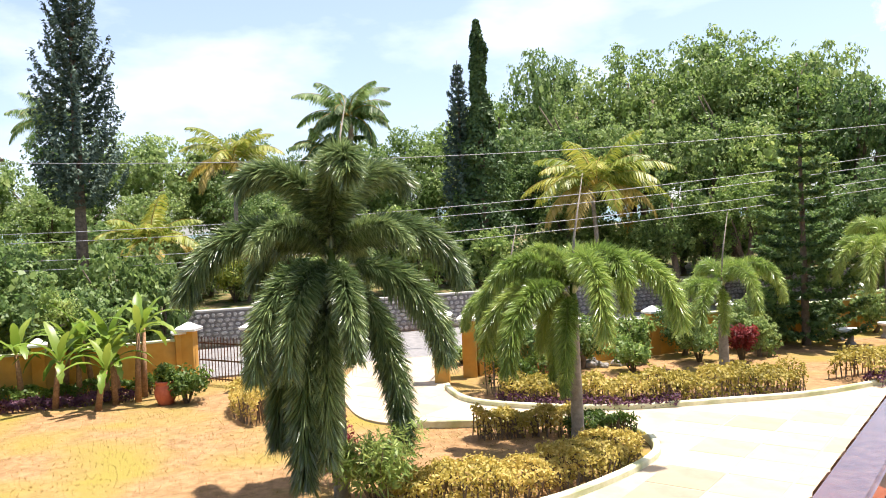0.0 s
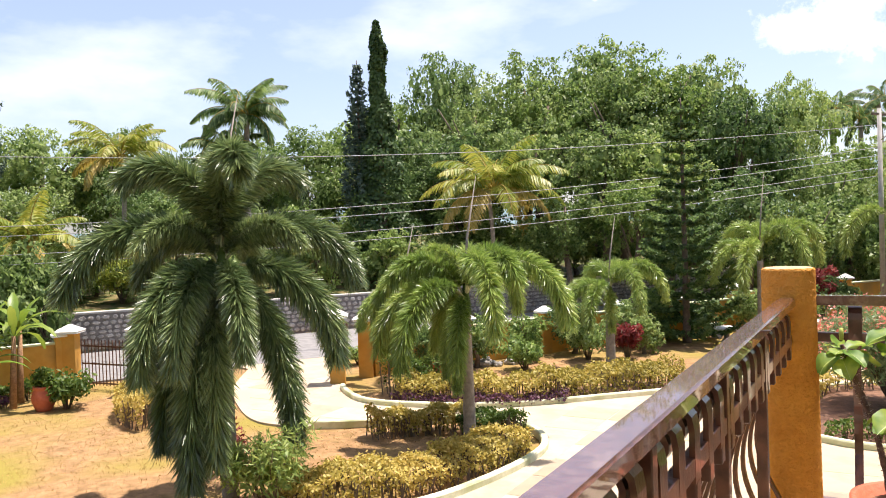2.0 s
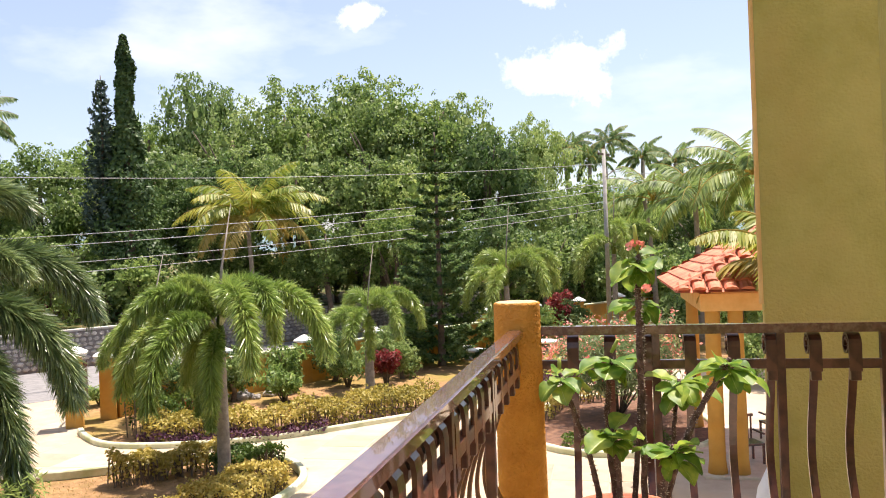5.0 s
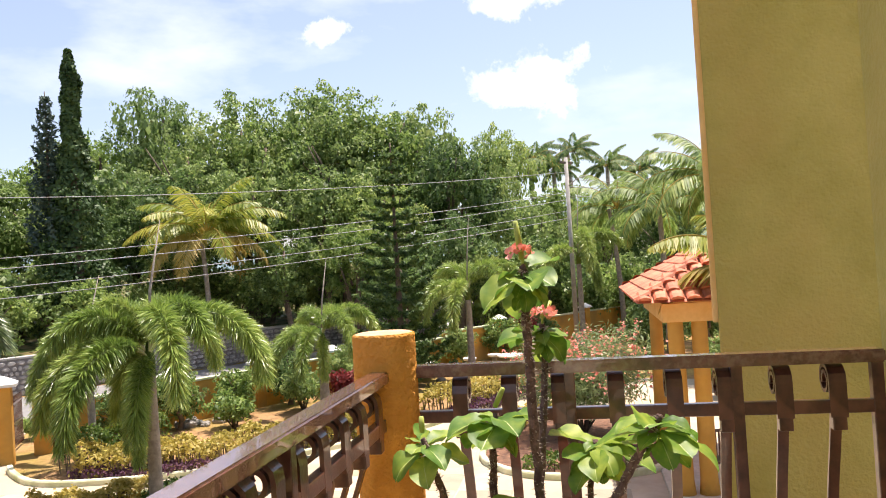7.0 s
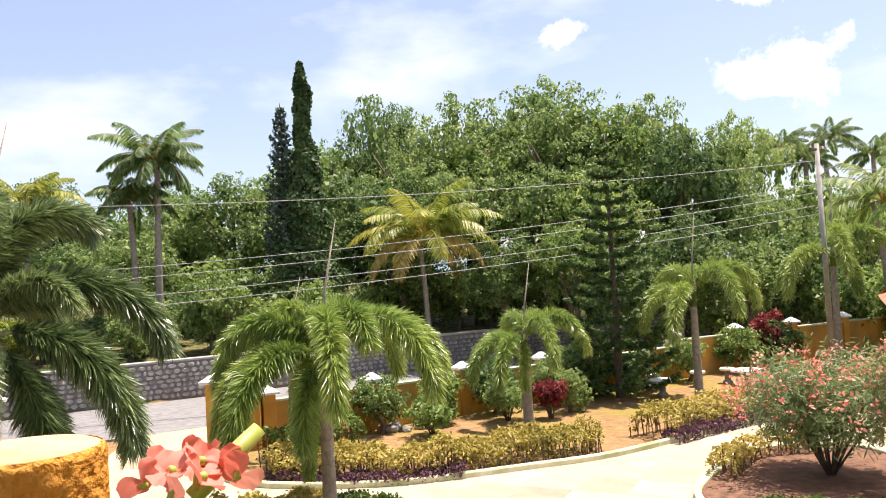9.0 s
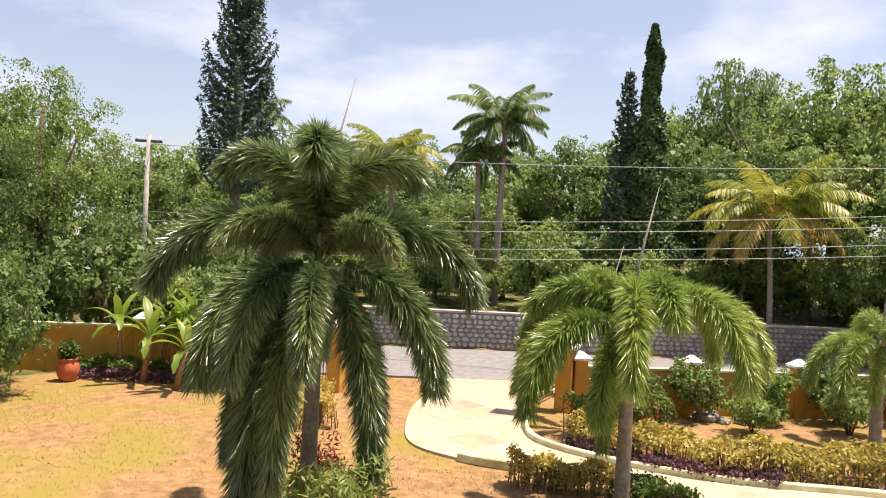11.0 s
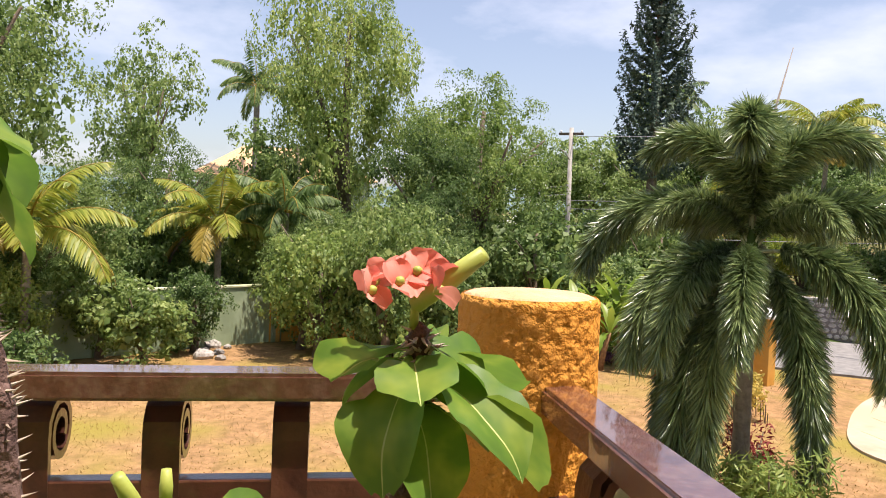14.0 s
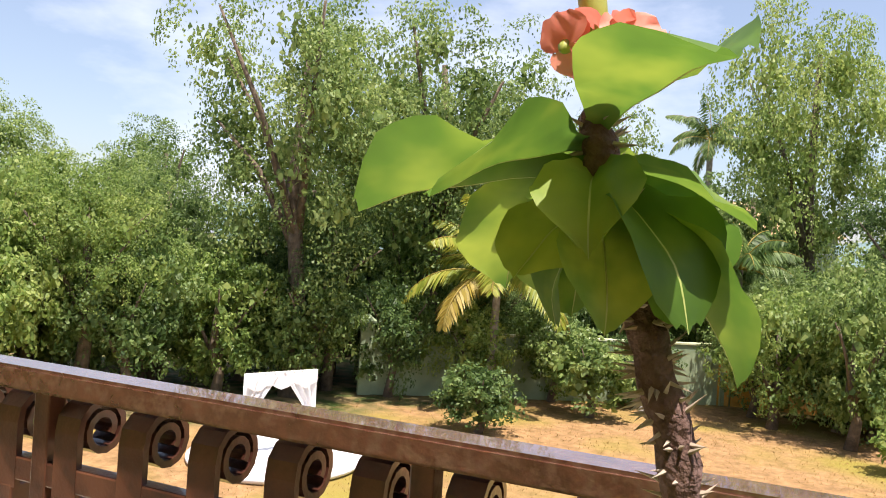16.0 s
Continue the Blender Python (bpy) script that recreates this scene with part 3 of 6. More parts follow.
def railing(x, y, length, rz, run, posts, scrolls, label):
    """Runs along local y, forwards or back, from the pillar; the outside is local -x. The top of its handrail is local z 0."""
    r = thing("railing", x, y, 4.035, label, "railing", "iron railings round the balcony", rz=rz)
    bm = bmesh.new()
    box(bm, -0.036, min(run * length, run * 0.1), -0.046, 0.036, max(run * length, run * 0.1), 0)
    bmesh.ops.bevel(bm, geom=bm.edges[:], offset=0.006, segments=2, affect="EDGES")
    part("handrail", bm_mesh("handrail", bm, "handrail"), r, "worn brown painted flat handrail")
    part("middle_rail", box_mesh("middle_rail", -0.018, min(run * length, run * 0.1), -0.225, 0.018, max(run * length, run * 0.1), -0.178, "iron", 0.004), r)
    part("bottom_rail", box_mesh("bottom_rail", -0.02, min(run * length, run * 0.1), -1.02, 0.02, max(run * length, run * 0.1), -0.985, "iron", 0.004), r)
    for s in posts:
        part("post", POST, r, m=pose(0, run * s, 0))
    for s in scrolls:
        part("scroll", SCROLL, r, m=pose(0.012, run * s, -0.19) @ Matrix.Scale(1.25, 4))
        part("collar", COLLAR, r, m=pose(0.012, run * s, -0.16))
        part("baluster", BELLY, r, m=pose(0.0, run * s, -0.1))
    return r


RAIL_A = railing(0, 0, 8.9, 0, -1, [1.073 + 0.8 * k for k in range(10)], [0.205, 0.41, 0.615, 0.815, 1.005] + [1.005 + 0.16 * k for k in range(1, 49)], "brown iron railing with scrolls and bulged balusters")
RAIL_B = railing(0, 0.02, 1.80, -90, 1, [0.70, 1.30, 1.775], [0.28, 0.47, 0.66, 0.87, 1.08, 1.26, 1.46, 1.64], "brown iron railing with scrolls ending at the house")


# ---------- palms ----------
def rachis(length, e0, e1, bend=1.2, steps=16):
    """Points of an arching midrib in the x-z plane, from elevation e0 to e1 degrees."""
    p, out = Vector((0, 0, 0)), [Vector((0, 0, 0))]
    for k in range(steps):
        a = radians(e0 + (e1 - e0) * ((k + 0.5) / steps) ** bend)
        p = p + Vector((math.cos(a), 0, math.sin(a))) * length / steps
        out.append(p.copy())
    return out


def along(pts, t):
    """Places and directions at fractions t of a line of equal steps."""
    P = np.array([tuple(p) for p in pts])
    n = len(P) - 1
    k = np.clip((t * n).astype(int), 0, n - 1)
    w = (t * n - k)[:, None]
    return P[k] * (1 - w) + P[k + 1] * w, unit(P[k + 1] - P[k])


def foxtail_frond(seed, length, e0, e1, count, leaf, mat, bend=1.2):
    """A plumose frond: leaflets stand out all round the midrib."""
    rng = np.random.default_rng(seed)
    pts = rachis(length, e0, e1, bend)
    t = rng.uniform(0.14, 1, count)
    P, D = along(pts, t)
    a = rng.uniform(0, 2 * np.pi, count)
    side = np.array([0, 1.0, 0])
    up = np.cross(D, side)
    R = side * np.cos(a)[:, None] + up * np.sin(a)[:, None]
    dirs = unit(R * rng.uniform(0.75, 1.15, count)[:, None] + D * (rng.uniform(0.3, 0.65, count) + 0.6 * t ** 3)[:, None] + np.array([0, 0, -0.05]))
    L = (leaf * rng.uniform(0.7, 1.15, count) * np.clip(1.3 - t * 0.55, 0.5, 1) * np.clip(0.35 + 3.2 * (t - 0.13), 0, 1))[:, None]
    B = unit(np.cross(dirs, rng.normal(0, 1, (count, 3))))
    W = (0.03 * rng.uniform(0.7, 1.2, count))[:, None]
    mid = P + dirs * L * 0.5 + np.array([0, 0, 0.01])
    tip = P + dirs * L + np.array([0, 0, -1.0]) * L * rng.uniform(0.05, 0.3, (count, 1))
    q = np.stack([P, mid + B * W / 2, tip, mid - B * W / 2], 1)
    me = quads_of("frond", q, mat)
    return me, pts


def coco_frond(seed, length, e0, e1, count, leaf, mat, hang=0.5, width=0.06):
    """A feather frond: two rows of leaflets that hang from the midrib."""
    rng = np.random.default_rng(seed)
    pts = rachis(length, e0, e1, 1.1)
    t = np.linspace(0.16, 1, count).repeat(2)
    P, D = along(pts, t)
    s = np.tile([1.0, -1.0], count)[:, None]
    side = np.array([0, 1.0, 0])
    dirs = unit(side * s * 0.85 + D * 0.55 + np.array([0, 0, -hang]) * rng.uniform(0.5, 1.3, (len(t), 1)))
    L = (leaf * rng.uniform(0.8, 1.1, len(t)) * np.sin(np.clip(0.25 + t * 0.72, 0, 1) * np.pi) ** 0.6)[:, None]
    B = unit(np.cross(dirs, np.cross(D, dirs) + rng.normal(0, 0.2, (len(t), 3))))
    mid = P + dirs * L * 0.45
    tip = P + dirs * L + np.array([0, 0, -1.0]) * L * 0.25
    q = np.stack([P, mid + B * width / 2, tip, mid - B * width / 2], 1)
    return quads_of("frond", q, mat), pts


def trunk_mesh(h, r0, r1, mat, lean=(0, 0), rings=True):
    steps = max(8, int(h / 0.25))
    pts, rad = [], []
    for k in range(steps + 1):
        t = k / steps
        pts.append((lean[0] * t * t, lean[1] * t * t, h * t))
        r = r0 + (r1 - r0) * t + 0.5 * r0 * max(0, 0.12 - t)
        rad.append(r * (1.03 if (k % 2 and rings) else 0.98))
    return tube("trunk", pts, rad, mat, 14)


FOX_KINDS = {}
# length, first and last elevation, bend: side arch, low arch, hanging, upright, half upright, tall arch, steep arch
FOX_SHAPES = [(3.6, 64, -74, 0.95), (3.2, 26, -86, 0.7), (3.9, 6, -89, 0.3), (2.9, 84, -50, 2.0), (3.2, 72, -60, 1.3), (4.5, 80, -88, 0.9), (3.8, 62, -89, 0.7)]


def fox_set(mat, leaves):
    if (mat, leaves) not in FOX_KINDS:
        FOX_KINDS[mat, leaves] = [foxtail_frond(11 + k, n, e0, e1, leaves, 0.52, mat, bend) for k, (n, e0, e1, bend) in enumerate(FOX_SHAPES)]
    return FOX_KINDS[mat, leaves]


def foxtail_palm(x, y, crown_z, size, mat, fronds, leaves, seed, label, r=0.13, spear=True):
    """fronds: (azimuth, which frond, scale)."""
    p = thing("foxtail_palm", x, y, GZ, label, "palm tree", "foxtail palms in the garden")
    h = crown_z - GZ
    part("trunk", trunk_mesh(h, r, r * 0.72, "trunk"), p)
    part("crownshaft", tube("crownshaft", [(0, 0, h - 0.1), (0, 0, h + 0.25 * size), (0, 0, h + 0.7 * size)], [r * 0.75, r * 0.8, r * 0.3], "hedge_green", 12), p, "smooth green crownshaft")
    kinds = fox_set(mat, leaves)
    stalks = {}
    for az, k, sc in fronds:
        me, pts = kinds[k]
        z = h + 0.35 * size * (1.2 if k == 3 else 0.7)
        fr = part("frond", me, p, m=pose(0, 0, z, 0, 0, az) @ Matrix.Scale(sc * size, 4))
        if k not in stalks:
            stalks[k] = tube("midrib", pts, [0.034 - 0.027 * i / 16 for i in range(17)], "petiole", 5)
        part("midrib", stalks[k], fr)
    if spear:
        part("spear_leaf", tube("spear_leaf", [(0, 0, h + 0.5 * size), (0.06, 0.06, h + 1.9 * size), (0.16, 0.42, h + 3.6 * size)], [0.035, 0.03, 0.006], "trunk", 6), p, "thin unopened spear leaf")
    return p


V = 38.0   # bearing of the long view over the garden, from +y to -x
S = 58.0   # a bearing to the side of the first palm as seen from the balcony
foxtail_palm(-10.15, 6.25, 3.66, 0.96, "fox", [(S + 2, 0, 0.98), (S + 180, 0, 0.98), (S - 16, 1, 1.0), (S - 38, 2, 0.92), (S - 20, 2, 0.8), (S + 198, 2, 0.9), (S + 214, 1, 0.95), (S - 128, 2, 1.05), (S - 112, 2, 0.95), (S - 92, 1, 0.8), (S + 232, 1, 0.9), (S + 60, 0, 0.9), (S + 118, 0, 0.9), (S + 90, 1, 0.9), (S - 92, 3, 1.08), (S + 78, 3, 1.1), (S + 10, 3, 1.0), (S + 170, 3, 1.0), (S - 40, 4, 0.66), (S + 200, 4, 0.68)], 3800, 1, "tall foxtail palm with dark drooping bottlebrush fronds", 0.15)
foxtail_palm(-8.0, 11.65, 2.62, 0.86, "fox_light", [(V + 94, 5, 1.0), (V - 88, 5, 1.02), (V + 140, 6, 1.0), (V - 138, 6, 1.0), (V + 112, 1, 0.8), (V - 108, 1, 0.82), (V + 178, 6, 0.9), (V + 48, 5, 0.95), (V - 44, 5, 0.98), (V + 2, 5, 0.9), (V + 74, 4, 1.0), (V - 70, 4, 1.02), (V + 165, 5, 0.8), (V - 165, 4, 0.9), (V + 122, 2, 0.62), (V - 118, 2, 0.64), (V + 180, 3, 0.7)], 2300, 2, "foxtail palm with bright green arching fronds on the island", 0.15)
foxtail_palm(-7.85, 21.85, 2.0, 0.78, "fox_light", [(V + 90, 5, 1.0), (V - 86, 5, 1.0), (V + 135, 6, 0.95), (V - 130, 6, 0.95), (V + 55, 4, 0.95), (V - 50, 4, 1.0), (V + 185, 6, 0.85), (V, 5, 0.85), (V + 110, 1, 0.8), (V - 108, 1, 0.8)], 1500, 3, "small foxtail palm in the long hedge", 0.17)
foxtail_palm(-3.85, 28.5, 3.0, 0.92, "fox_light", [(V + 90, 5, 1.0), (V - 88, 5, 1.0), (V + 135, 6, 0.95), (V - 135, 6, 1.0), (V + 60, 4, 0.9), (V - 40, 4, 0.95), (V + 180, 6, 0.8), (V, 5, 0.9), (V + 105, 1, 0.8)], 1500, 4, "foxtail palm beside the garden tables", 0.16)
foxtail_palm(0.65, 37.5, 4.1, 1.05, "fox_light", [(80, 5, 1.0), (140, 6, 0.95), (-80, 5, 1.0), (-130, 6, 1.0), (20, 4, 0.9), (-40, 4, 0.9), (180, 6, 0.8), (60, 1, 0.9), (-60, 1, 0.8)], 1500, 5, "foxtail palm near the far boundary wall", 0.16)
foxtail_palm(-13.0, 16.9, 2.1, 0.72, "fox_light", [(V + 85, 5, 1.0), (V + 140, 6, 0.9), (V - 80, 5, 1.0), (V + 30, 4, 0.9), (V - 30, 4, 0.9), (V + 190, 6, 0.8), (V - 130, 6, 0.9)], 1500, 6, "yellowish foxtail palm behind the gate", 0.12)


def coconut_palm(x, y, z0, crown_z, flen, n, seed, label, mat="coco", low="coco_dry", name="coconut_palm", r=0.16, hang=0.5, group="coconut palms beyond the road"):
    rng = random.Random(seed)
    p = thing(name, x, y, z0, label, "palm tree", group)
    h = crown_z - z0
    part("trunk", trunk_mesh(h, r, r * 0.7, "trunk", (rng.uniform(-0.5, 0.5), 0)), p)
    top = Vector((0, 0, h))
    for k in range(n):
        t = k / n
        e0 = 80 - 75 * t + rng.uniform(-6, 6)
        yellow = t > 0.72 and low
        me, pts = coco_frond(seed * 100 + k, flen * rng.uniform(0.85, 1.1), e0, e0 - 75 - 25 * t, 56, flen * 0.24, low if yellow else mat, hang, 0.085)
        fr = part("frond", me, p, "yellowed drooping frond" if yellow else "", pose(0, 0, h, 0, 0, k * 137.5 + rng.uniform(-15, 15)))
        part("midrib", tube("midrib", pts, [0.04 - 0.03 * i / 16 for i in range(17)], "coco_dry", 4), fr)
    return p


def land(x, y):
    return ground_z(x, y) - 0.02


coconut_palm(-19.5, 37.2, land(-19.5, 37.2), 6.8, 4.5, 25, 21, "coconut palm with yellowed lower fronds beyond the road")
coconut_palm(-39.0, 26.9, land(-39, 26.9), 9.6, 3.6, 16, 22, "coconut palm with yellow fronds before the forest")
coconut_palm(-35.1, 18.5, land(-35.1, 18.5), 4.6, 3.2, 15, 23, "short coconut palm with yellow fronds across the road")
coconut_palm(-28.7, -4.4, GZ, 3.6, 3.4, 16, 24, "yellowish coconut palm behind the green wall", group="coconut palms behind the green wall")
coconut_palm(-21.6, -8.6, GZ, 3.4, 3.3, 16, 25, "coconut palm with a dry yellow frond by the lawn", group="coconut palms behind the green wall")
coconut_palm(-30.6, 28.5, land(-30.6, 28.5), 11.4, 3.3, 22, 26, "tall royal palm with slim grey trunk beyond the road", "tree_dark", "tree_dark", "royal_palm", 0.2, 0.7, "royal palms")
coconut_palm(-48.7, -5.0, GZ, 11.8, 3.3, 14, 27, "tall royal palm behind the neighbouring house", "tree_dark", "tree_dark", "royal_palm", 0.24, 0.8, "royal palms")
coconut_palm(-31.6, 28.0, land(-31.6, 28.0), 9.4, 2.8, 16, 28, "shorter royal palm beside the tall one", "tree_dark", "tree_dark", "royal_palm", 0.18, 0.9, "royal palms")
coconut_palm(-66.6, 29.9, land(-66.6, 29.9), 15.6, 4.4, 18, 29, "tall royal palm beside the dark pine", "tree_dark", "tree_dark", "royal_palm", 0.22, 0.9, "royal palms")
for i, (x, y, z) in enumerate([(-2.7, 65.0, 13.6), (0.6, 67.0, 14.2), (3.6, 70.0, 13.0), (-1.0, 62.0, 12.2), (6.2, 66.0, 12.0)]):
    coconut_palm(x, y, land(x, y), z - 0.6, 2.7, 15, 31 + i, "tall royal palm on the far rise", "tree_dark", "tree_dark", "royal_palm", 0.24, 0.9, "royal palms")
for i, (x, y, z) in enumerate([(4.7, 35.5, 6.4), (6.4, 30.2, 7.2), (3.0, 43.0, 7.0), (8.5, 40.0, 8.0)]):
    coconut_palm(x, y, GZ, z, 3.6, 15, 41 + i, "feathery grey-green palm behind the pavilion", "tree", "tree_light", "feather_palm", 0.16, 0.6, "palms behind the pavilion")
coconut_palm(3.9, 11.8, GZ, 3.9, 2.2, 12, 47, "feathery palm beside the pavilion eaves", "coco", "coco_dry", "feather_palm", 0.1, 0.6, "palms behind the pavilion")
coconut_palm(-28.9, -2.0, GZ, 4.2, 2.6, 18, 48, "dark fan-crowned palm behind the green wall", "tree_dark", "tree_dark", "fan_palm", 0.2, 0.9, "coconut palms behind the green wall")


# ---------- conifers ----------
def conifer(x, y, z0, top, radius, levels, mat, seed, label, up=25, name="norfolk_pine", bare=0.0, twig=0.32, dense=42):
    rng = np.random.default_rng(seed)
    p = thing(name, x, y, z0, label, "conifer", "conifers")
    h = top - z0
    part("trunk", trunk_mesh(h, 0.013 * h + 0.04, 0.025, "bark", rings=False), p)
    V4 = []
    for k in range(levels):
        t = bare + (1 - bare) * k / levels
        z = h * (0.06 + 0.93 * t)
        r = radius * (1 - t) ** 0.75 * rng.uniform(0.82, 1.12) + 0.12
        nb = int(rng.integers(6, 8))
        for n in range(nb):
            az = 2 * np.pi * (n + rng.uniform(-0.2, 0.2)) / nb + k * 1.1
            rr = r * rng.uniform(0.75, 1.1)
            m = max(14, int(rr * dense))
            s = rng.uniform(0.12, 1, m) ** 0.8
            rad = s * rr
            zz = z + rad * math.tan(radians(up)) * (0.2 + 0.8 * s * s) - 0.12 * np.sin(s * np.pi) * rr
            P = np.stack([np.cos(az) * rad, np.sin(az) * rad, zz], 1) + rng.normal(0, 0.04 + 0.018 * rr, (m, 3)) * np.array([1, 1, 0.6])
            q = leaf_quads(rng, P, np.stack([np.full(m, np.cos(az)) * 0.4, np.full(m, np.sin(az)) * 0.4, np.ones(m)], 1), twig, twig * 0.4, -0.25)
            V4.append(q)
    part("crown", quads_of("crown", np.concatenate(V4), mat), p)
    return p


conifer(-37.2, 16.1, land(-37.2, 16.1), 23.6, 2.6, 46, "pine", 5, "tall dark conical pine against the sky", 38, "cook_pine", 0.2, 0.28, 60)
conifer(-6.75, 28.6, GZ, 9.6, 2.5, 19, "tree_dark", 6, "layered young Norfolk pine on the lawn", 8, "norfolk_pine", 0.0, 0.23, 120)
conifer(-27.6, 35.3, land(-27.6, 35.3), 15.2, 1.7, 24, "pine", 7, "thin ragged pine beside the vine-covered column", 35, "cook_pine", 0.3, 0.35)


def vine_column(x, y, z0, top, seed):
    rng = np.random.default_rng(seed)
    p = thing("cypress", x, y, z0, "tall dead conifer wrapped in dense dark vines", "tree")
    h = top - z0
    part("trunk", trunk_mesh(h, 0.35, 0.06, "bark", rings=False), p)
    n = 14000
    t = rng.uniform(0, 1, n) ** 0.9
    a0 = rng.uniform(0, 2 * np.pi, n)
    r = (0.42 + 2.5 * np.clip(0.72 - t, 0, 1) ** 0.9) * (1 - 0.75 * np.clip((t - 0.9) / 0.1, 0, 1)) * (1 + 0.3 * np.sin(t * 47 + a0 * 2) * np.sin(t * 19 + a0))
    a = a0
    r = r * rng.uniform(0.7, 1.15, n)
    P = np.stack([np.cos(a) * r, np.sin(a) * r, t * h], 1)
    part("vines", quads_of("vines", leaf_quads(rng, P, np.stack([np.cos(a), np.sin(a), np.full(n, 0.4)], 1), 0.28, 0.17), "vine"), p)


vine_column(-26.4, 35.8, land(-26.4, 35.8), 17.5, 8)


# ---------- broadleaf trees ----------
CROWNS = {}


def crown_kind(k, mat, airy, grade):
    """grade: small bushes, tall trees far off, trees near the house with finer leaves."""
    key = (k, mat, airy, grade)
    if key not in CROWNS:
        leaves, leaf = {"small": (3600, 0.092), "tall": (9500, 0.050), "near": (27000, 0.024), "bush": (7500, 0.056)}[grade]
        CROWNS[key] = crown_mesh("crown", 70 + k, mat, 34 if airy else 26, int(leaves * (0.9 if airy else 1)), leaf, 0.85, 0.12 if airy else 0.0)
    return CROWNS[key]


def tree(x, y, top, rad, k, mat, label, tall=1.0, airy=False, group="forest trees beyond the road", name="broadleaf_tree", z0=None, reach=0.0, grade=""):
    z0 = land(x, y) if z0 is None else z0
    p = thing(name, x, y, z0, label, "tree", group)
    rng = random.Random(k * 977 + int(x * 31 + y * 17))
    rz = max(rad * tall, (top - z0) * reach * 0.5)
    cz = top - z0 - rz * 0.8
    if name in ("bush", "shrub"):
        rz, cz = (top - z0) * 0.6, (top - z0) * 0.5
    low = max(cz - rz * 0.3, 0.4)
    part("trunk", tube("trunk", [(0, 0, -0.1), (rng.uniform(-0.2, 0.2), 0.1, low * 0.5), (rng.uniform(-0.4, 0.4), rng.uniform(-0.3, 0.3), low), (0, 0, cz + rz * 0.4)], [0.06 * rad + 0.06, 0.05 * rad + 0.03, 0.045 * rad, 0.02 * rad], "bark", 8), p)
    for b in range(4):
        az = rng.uniform(0, 6.28)
        e = Vector((math.cos(az) * rad * 0.6, math.sin(az) * rad * 0.6, cz + rng.uniform(0, 0.5) * rz))
        s = Vector((0, 0, low * rng.uniform(0.6, 1.0)))
        part("limb", tube("limb", [s, (s + e) / 2 + Vector((0, 0, 0.12 * rad)), e], [0.03 * rad, 0.02 * rad, 0.008 * rad], "bark", 6), p)
    part("crown", crown_kind(k % 5, mat, airy, grade or ("small" if rad < 2.9 else "tall")), p, m=pose(0, 0, cz, 0, 0, rng.uniform(0, 360)) @ Matrix.Diagonal((rad, rad, rz, 1)))
    return p


FOREST = [(-34.4, 38.5, 11.8, 4.2), (-38.5, 37, 11.0, 4.5), (-31.8, 46.5, 15.6, 4.6), (-28.1, 48.7, 18.9, 4.4), (-22.6, 49.5, 17.6, 5.2), (-17.5, 50.5, 17.6, 5.4),
          (-13.6, 49.4, 17.0, 5.0), (-7.6, 48.6, 13.4, 4.2), (-10.6, 53, 16.6, 4.6), (-6.6, 51, 13.6, 3.6), (-4.6, 56, 14.4, 3.4), (-44.4, 35.9, 11.8, 5.0), (-49.8, 29, 13.4, 4.6),
          (-36, 31, 8.2, 3.6), (-31.5, 40, 10.5, 3.6), (-24.2, 42, 11.0, 4.2), (-19.6, 44, 12.6, 4.4), (-15, 43.5, 11.5, 4.2), (-11, 44, 10.5, 4.0), (-6.4, 42.5, 7.6, 3.2),
          (-22.4, 39.2, 7.0, 3.0), (-16, 39.6, 7.2, 3.0), (-12.2, 40.2, 7.5, 3.0), (-28.8, 42.4, 12.4, 4.0), (-25, 46, 15.0, 4.6), (-14.6, 46.6, 14.4, 4.6), (-20, 47.5, 15.5, 4.6), (-42, 31, 8.5, 3.8), (-46.5, 25.5, 8.6, 3.4), (-52, 23, 9.0, 4.0),
          (-33, 35.0, 6.4, 2.8), (-9, 38.6, 5.4, 2.4), (-3.4, 41, 5.8, 2.4), (-2.2, 50, 8.8, 3.4), (2.2, 54, 8.6, 3.2), (6.5, 52, 8.2, 3.6), (11, 46, 8.0, 4.0), (-1.5, 45, 6.2, 2.4),
          (-1, 58, 10.5, 4.0), (3.5, 60, 10.6, 4.0), (8, 58, 10.5, 4.0), (12, 54, 10, 4.0), (-47, 18, 5.6, 2.6), (-41.5, 19.5, 6.4, 2.8), (-52, 15, 9.8, 3.8), (-38, 22.5, 5.0, 2.0), (-44, 42, 11.6, 5.0), (-52, 36, 12.0, 5.0), (-40, 40, 12.6, 4.6), (-47, 32.5, 13.0, 4.6), (-33, 43, 13.0, 4.2), (-56, 27, 14.0, 5.0), (-58, 20, 12.0, 5.0), (-50, 21, 9.4, 3.6), (-29, 39.5, 8.4, 3.2), (-26, 41, 9.4, 3.6), (-30.6, 36.4, 6.2, 2.6), (5.2, 26.6, 4.0, 1.9), (7.5, 24, 4.2, 2.0), (-55, 10, 10.0, 4.4)]
for i, (x, y, top, rad) in enumerate(FOREST):
    mat = ("tree", "tree_dark", "tree_light", "tree")[(i * 7) % 4]
    tree(x, y, top, rad, i, mat, "tall leafy tree in the dense forest" if top > 9 else "low leafy tree at the edge of the forest", 1.15 if top > 10 else 0.95, reach=0.86)

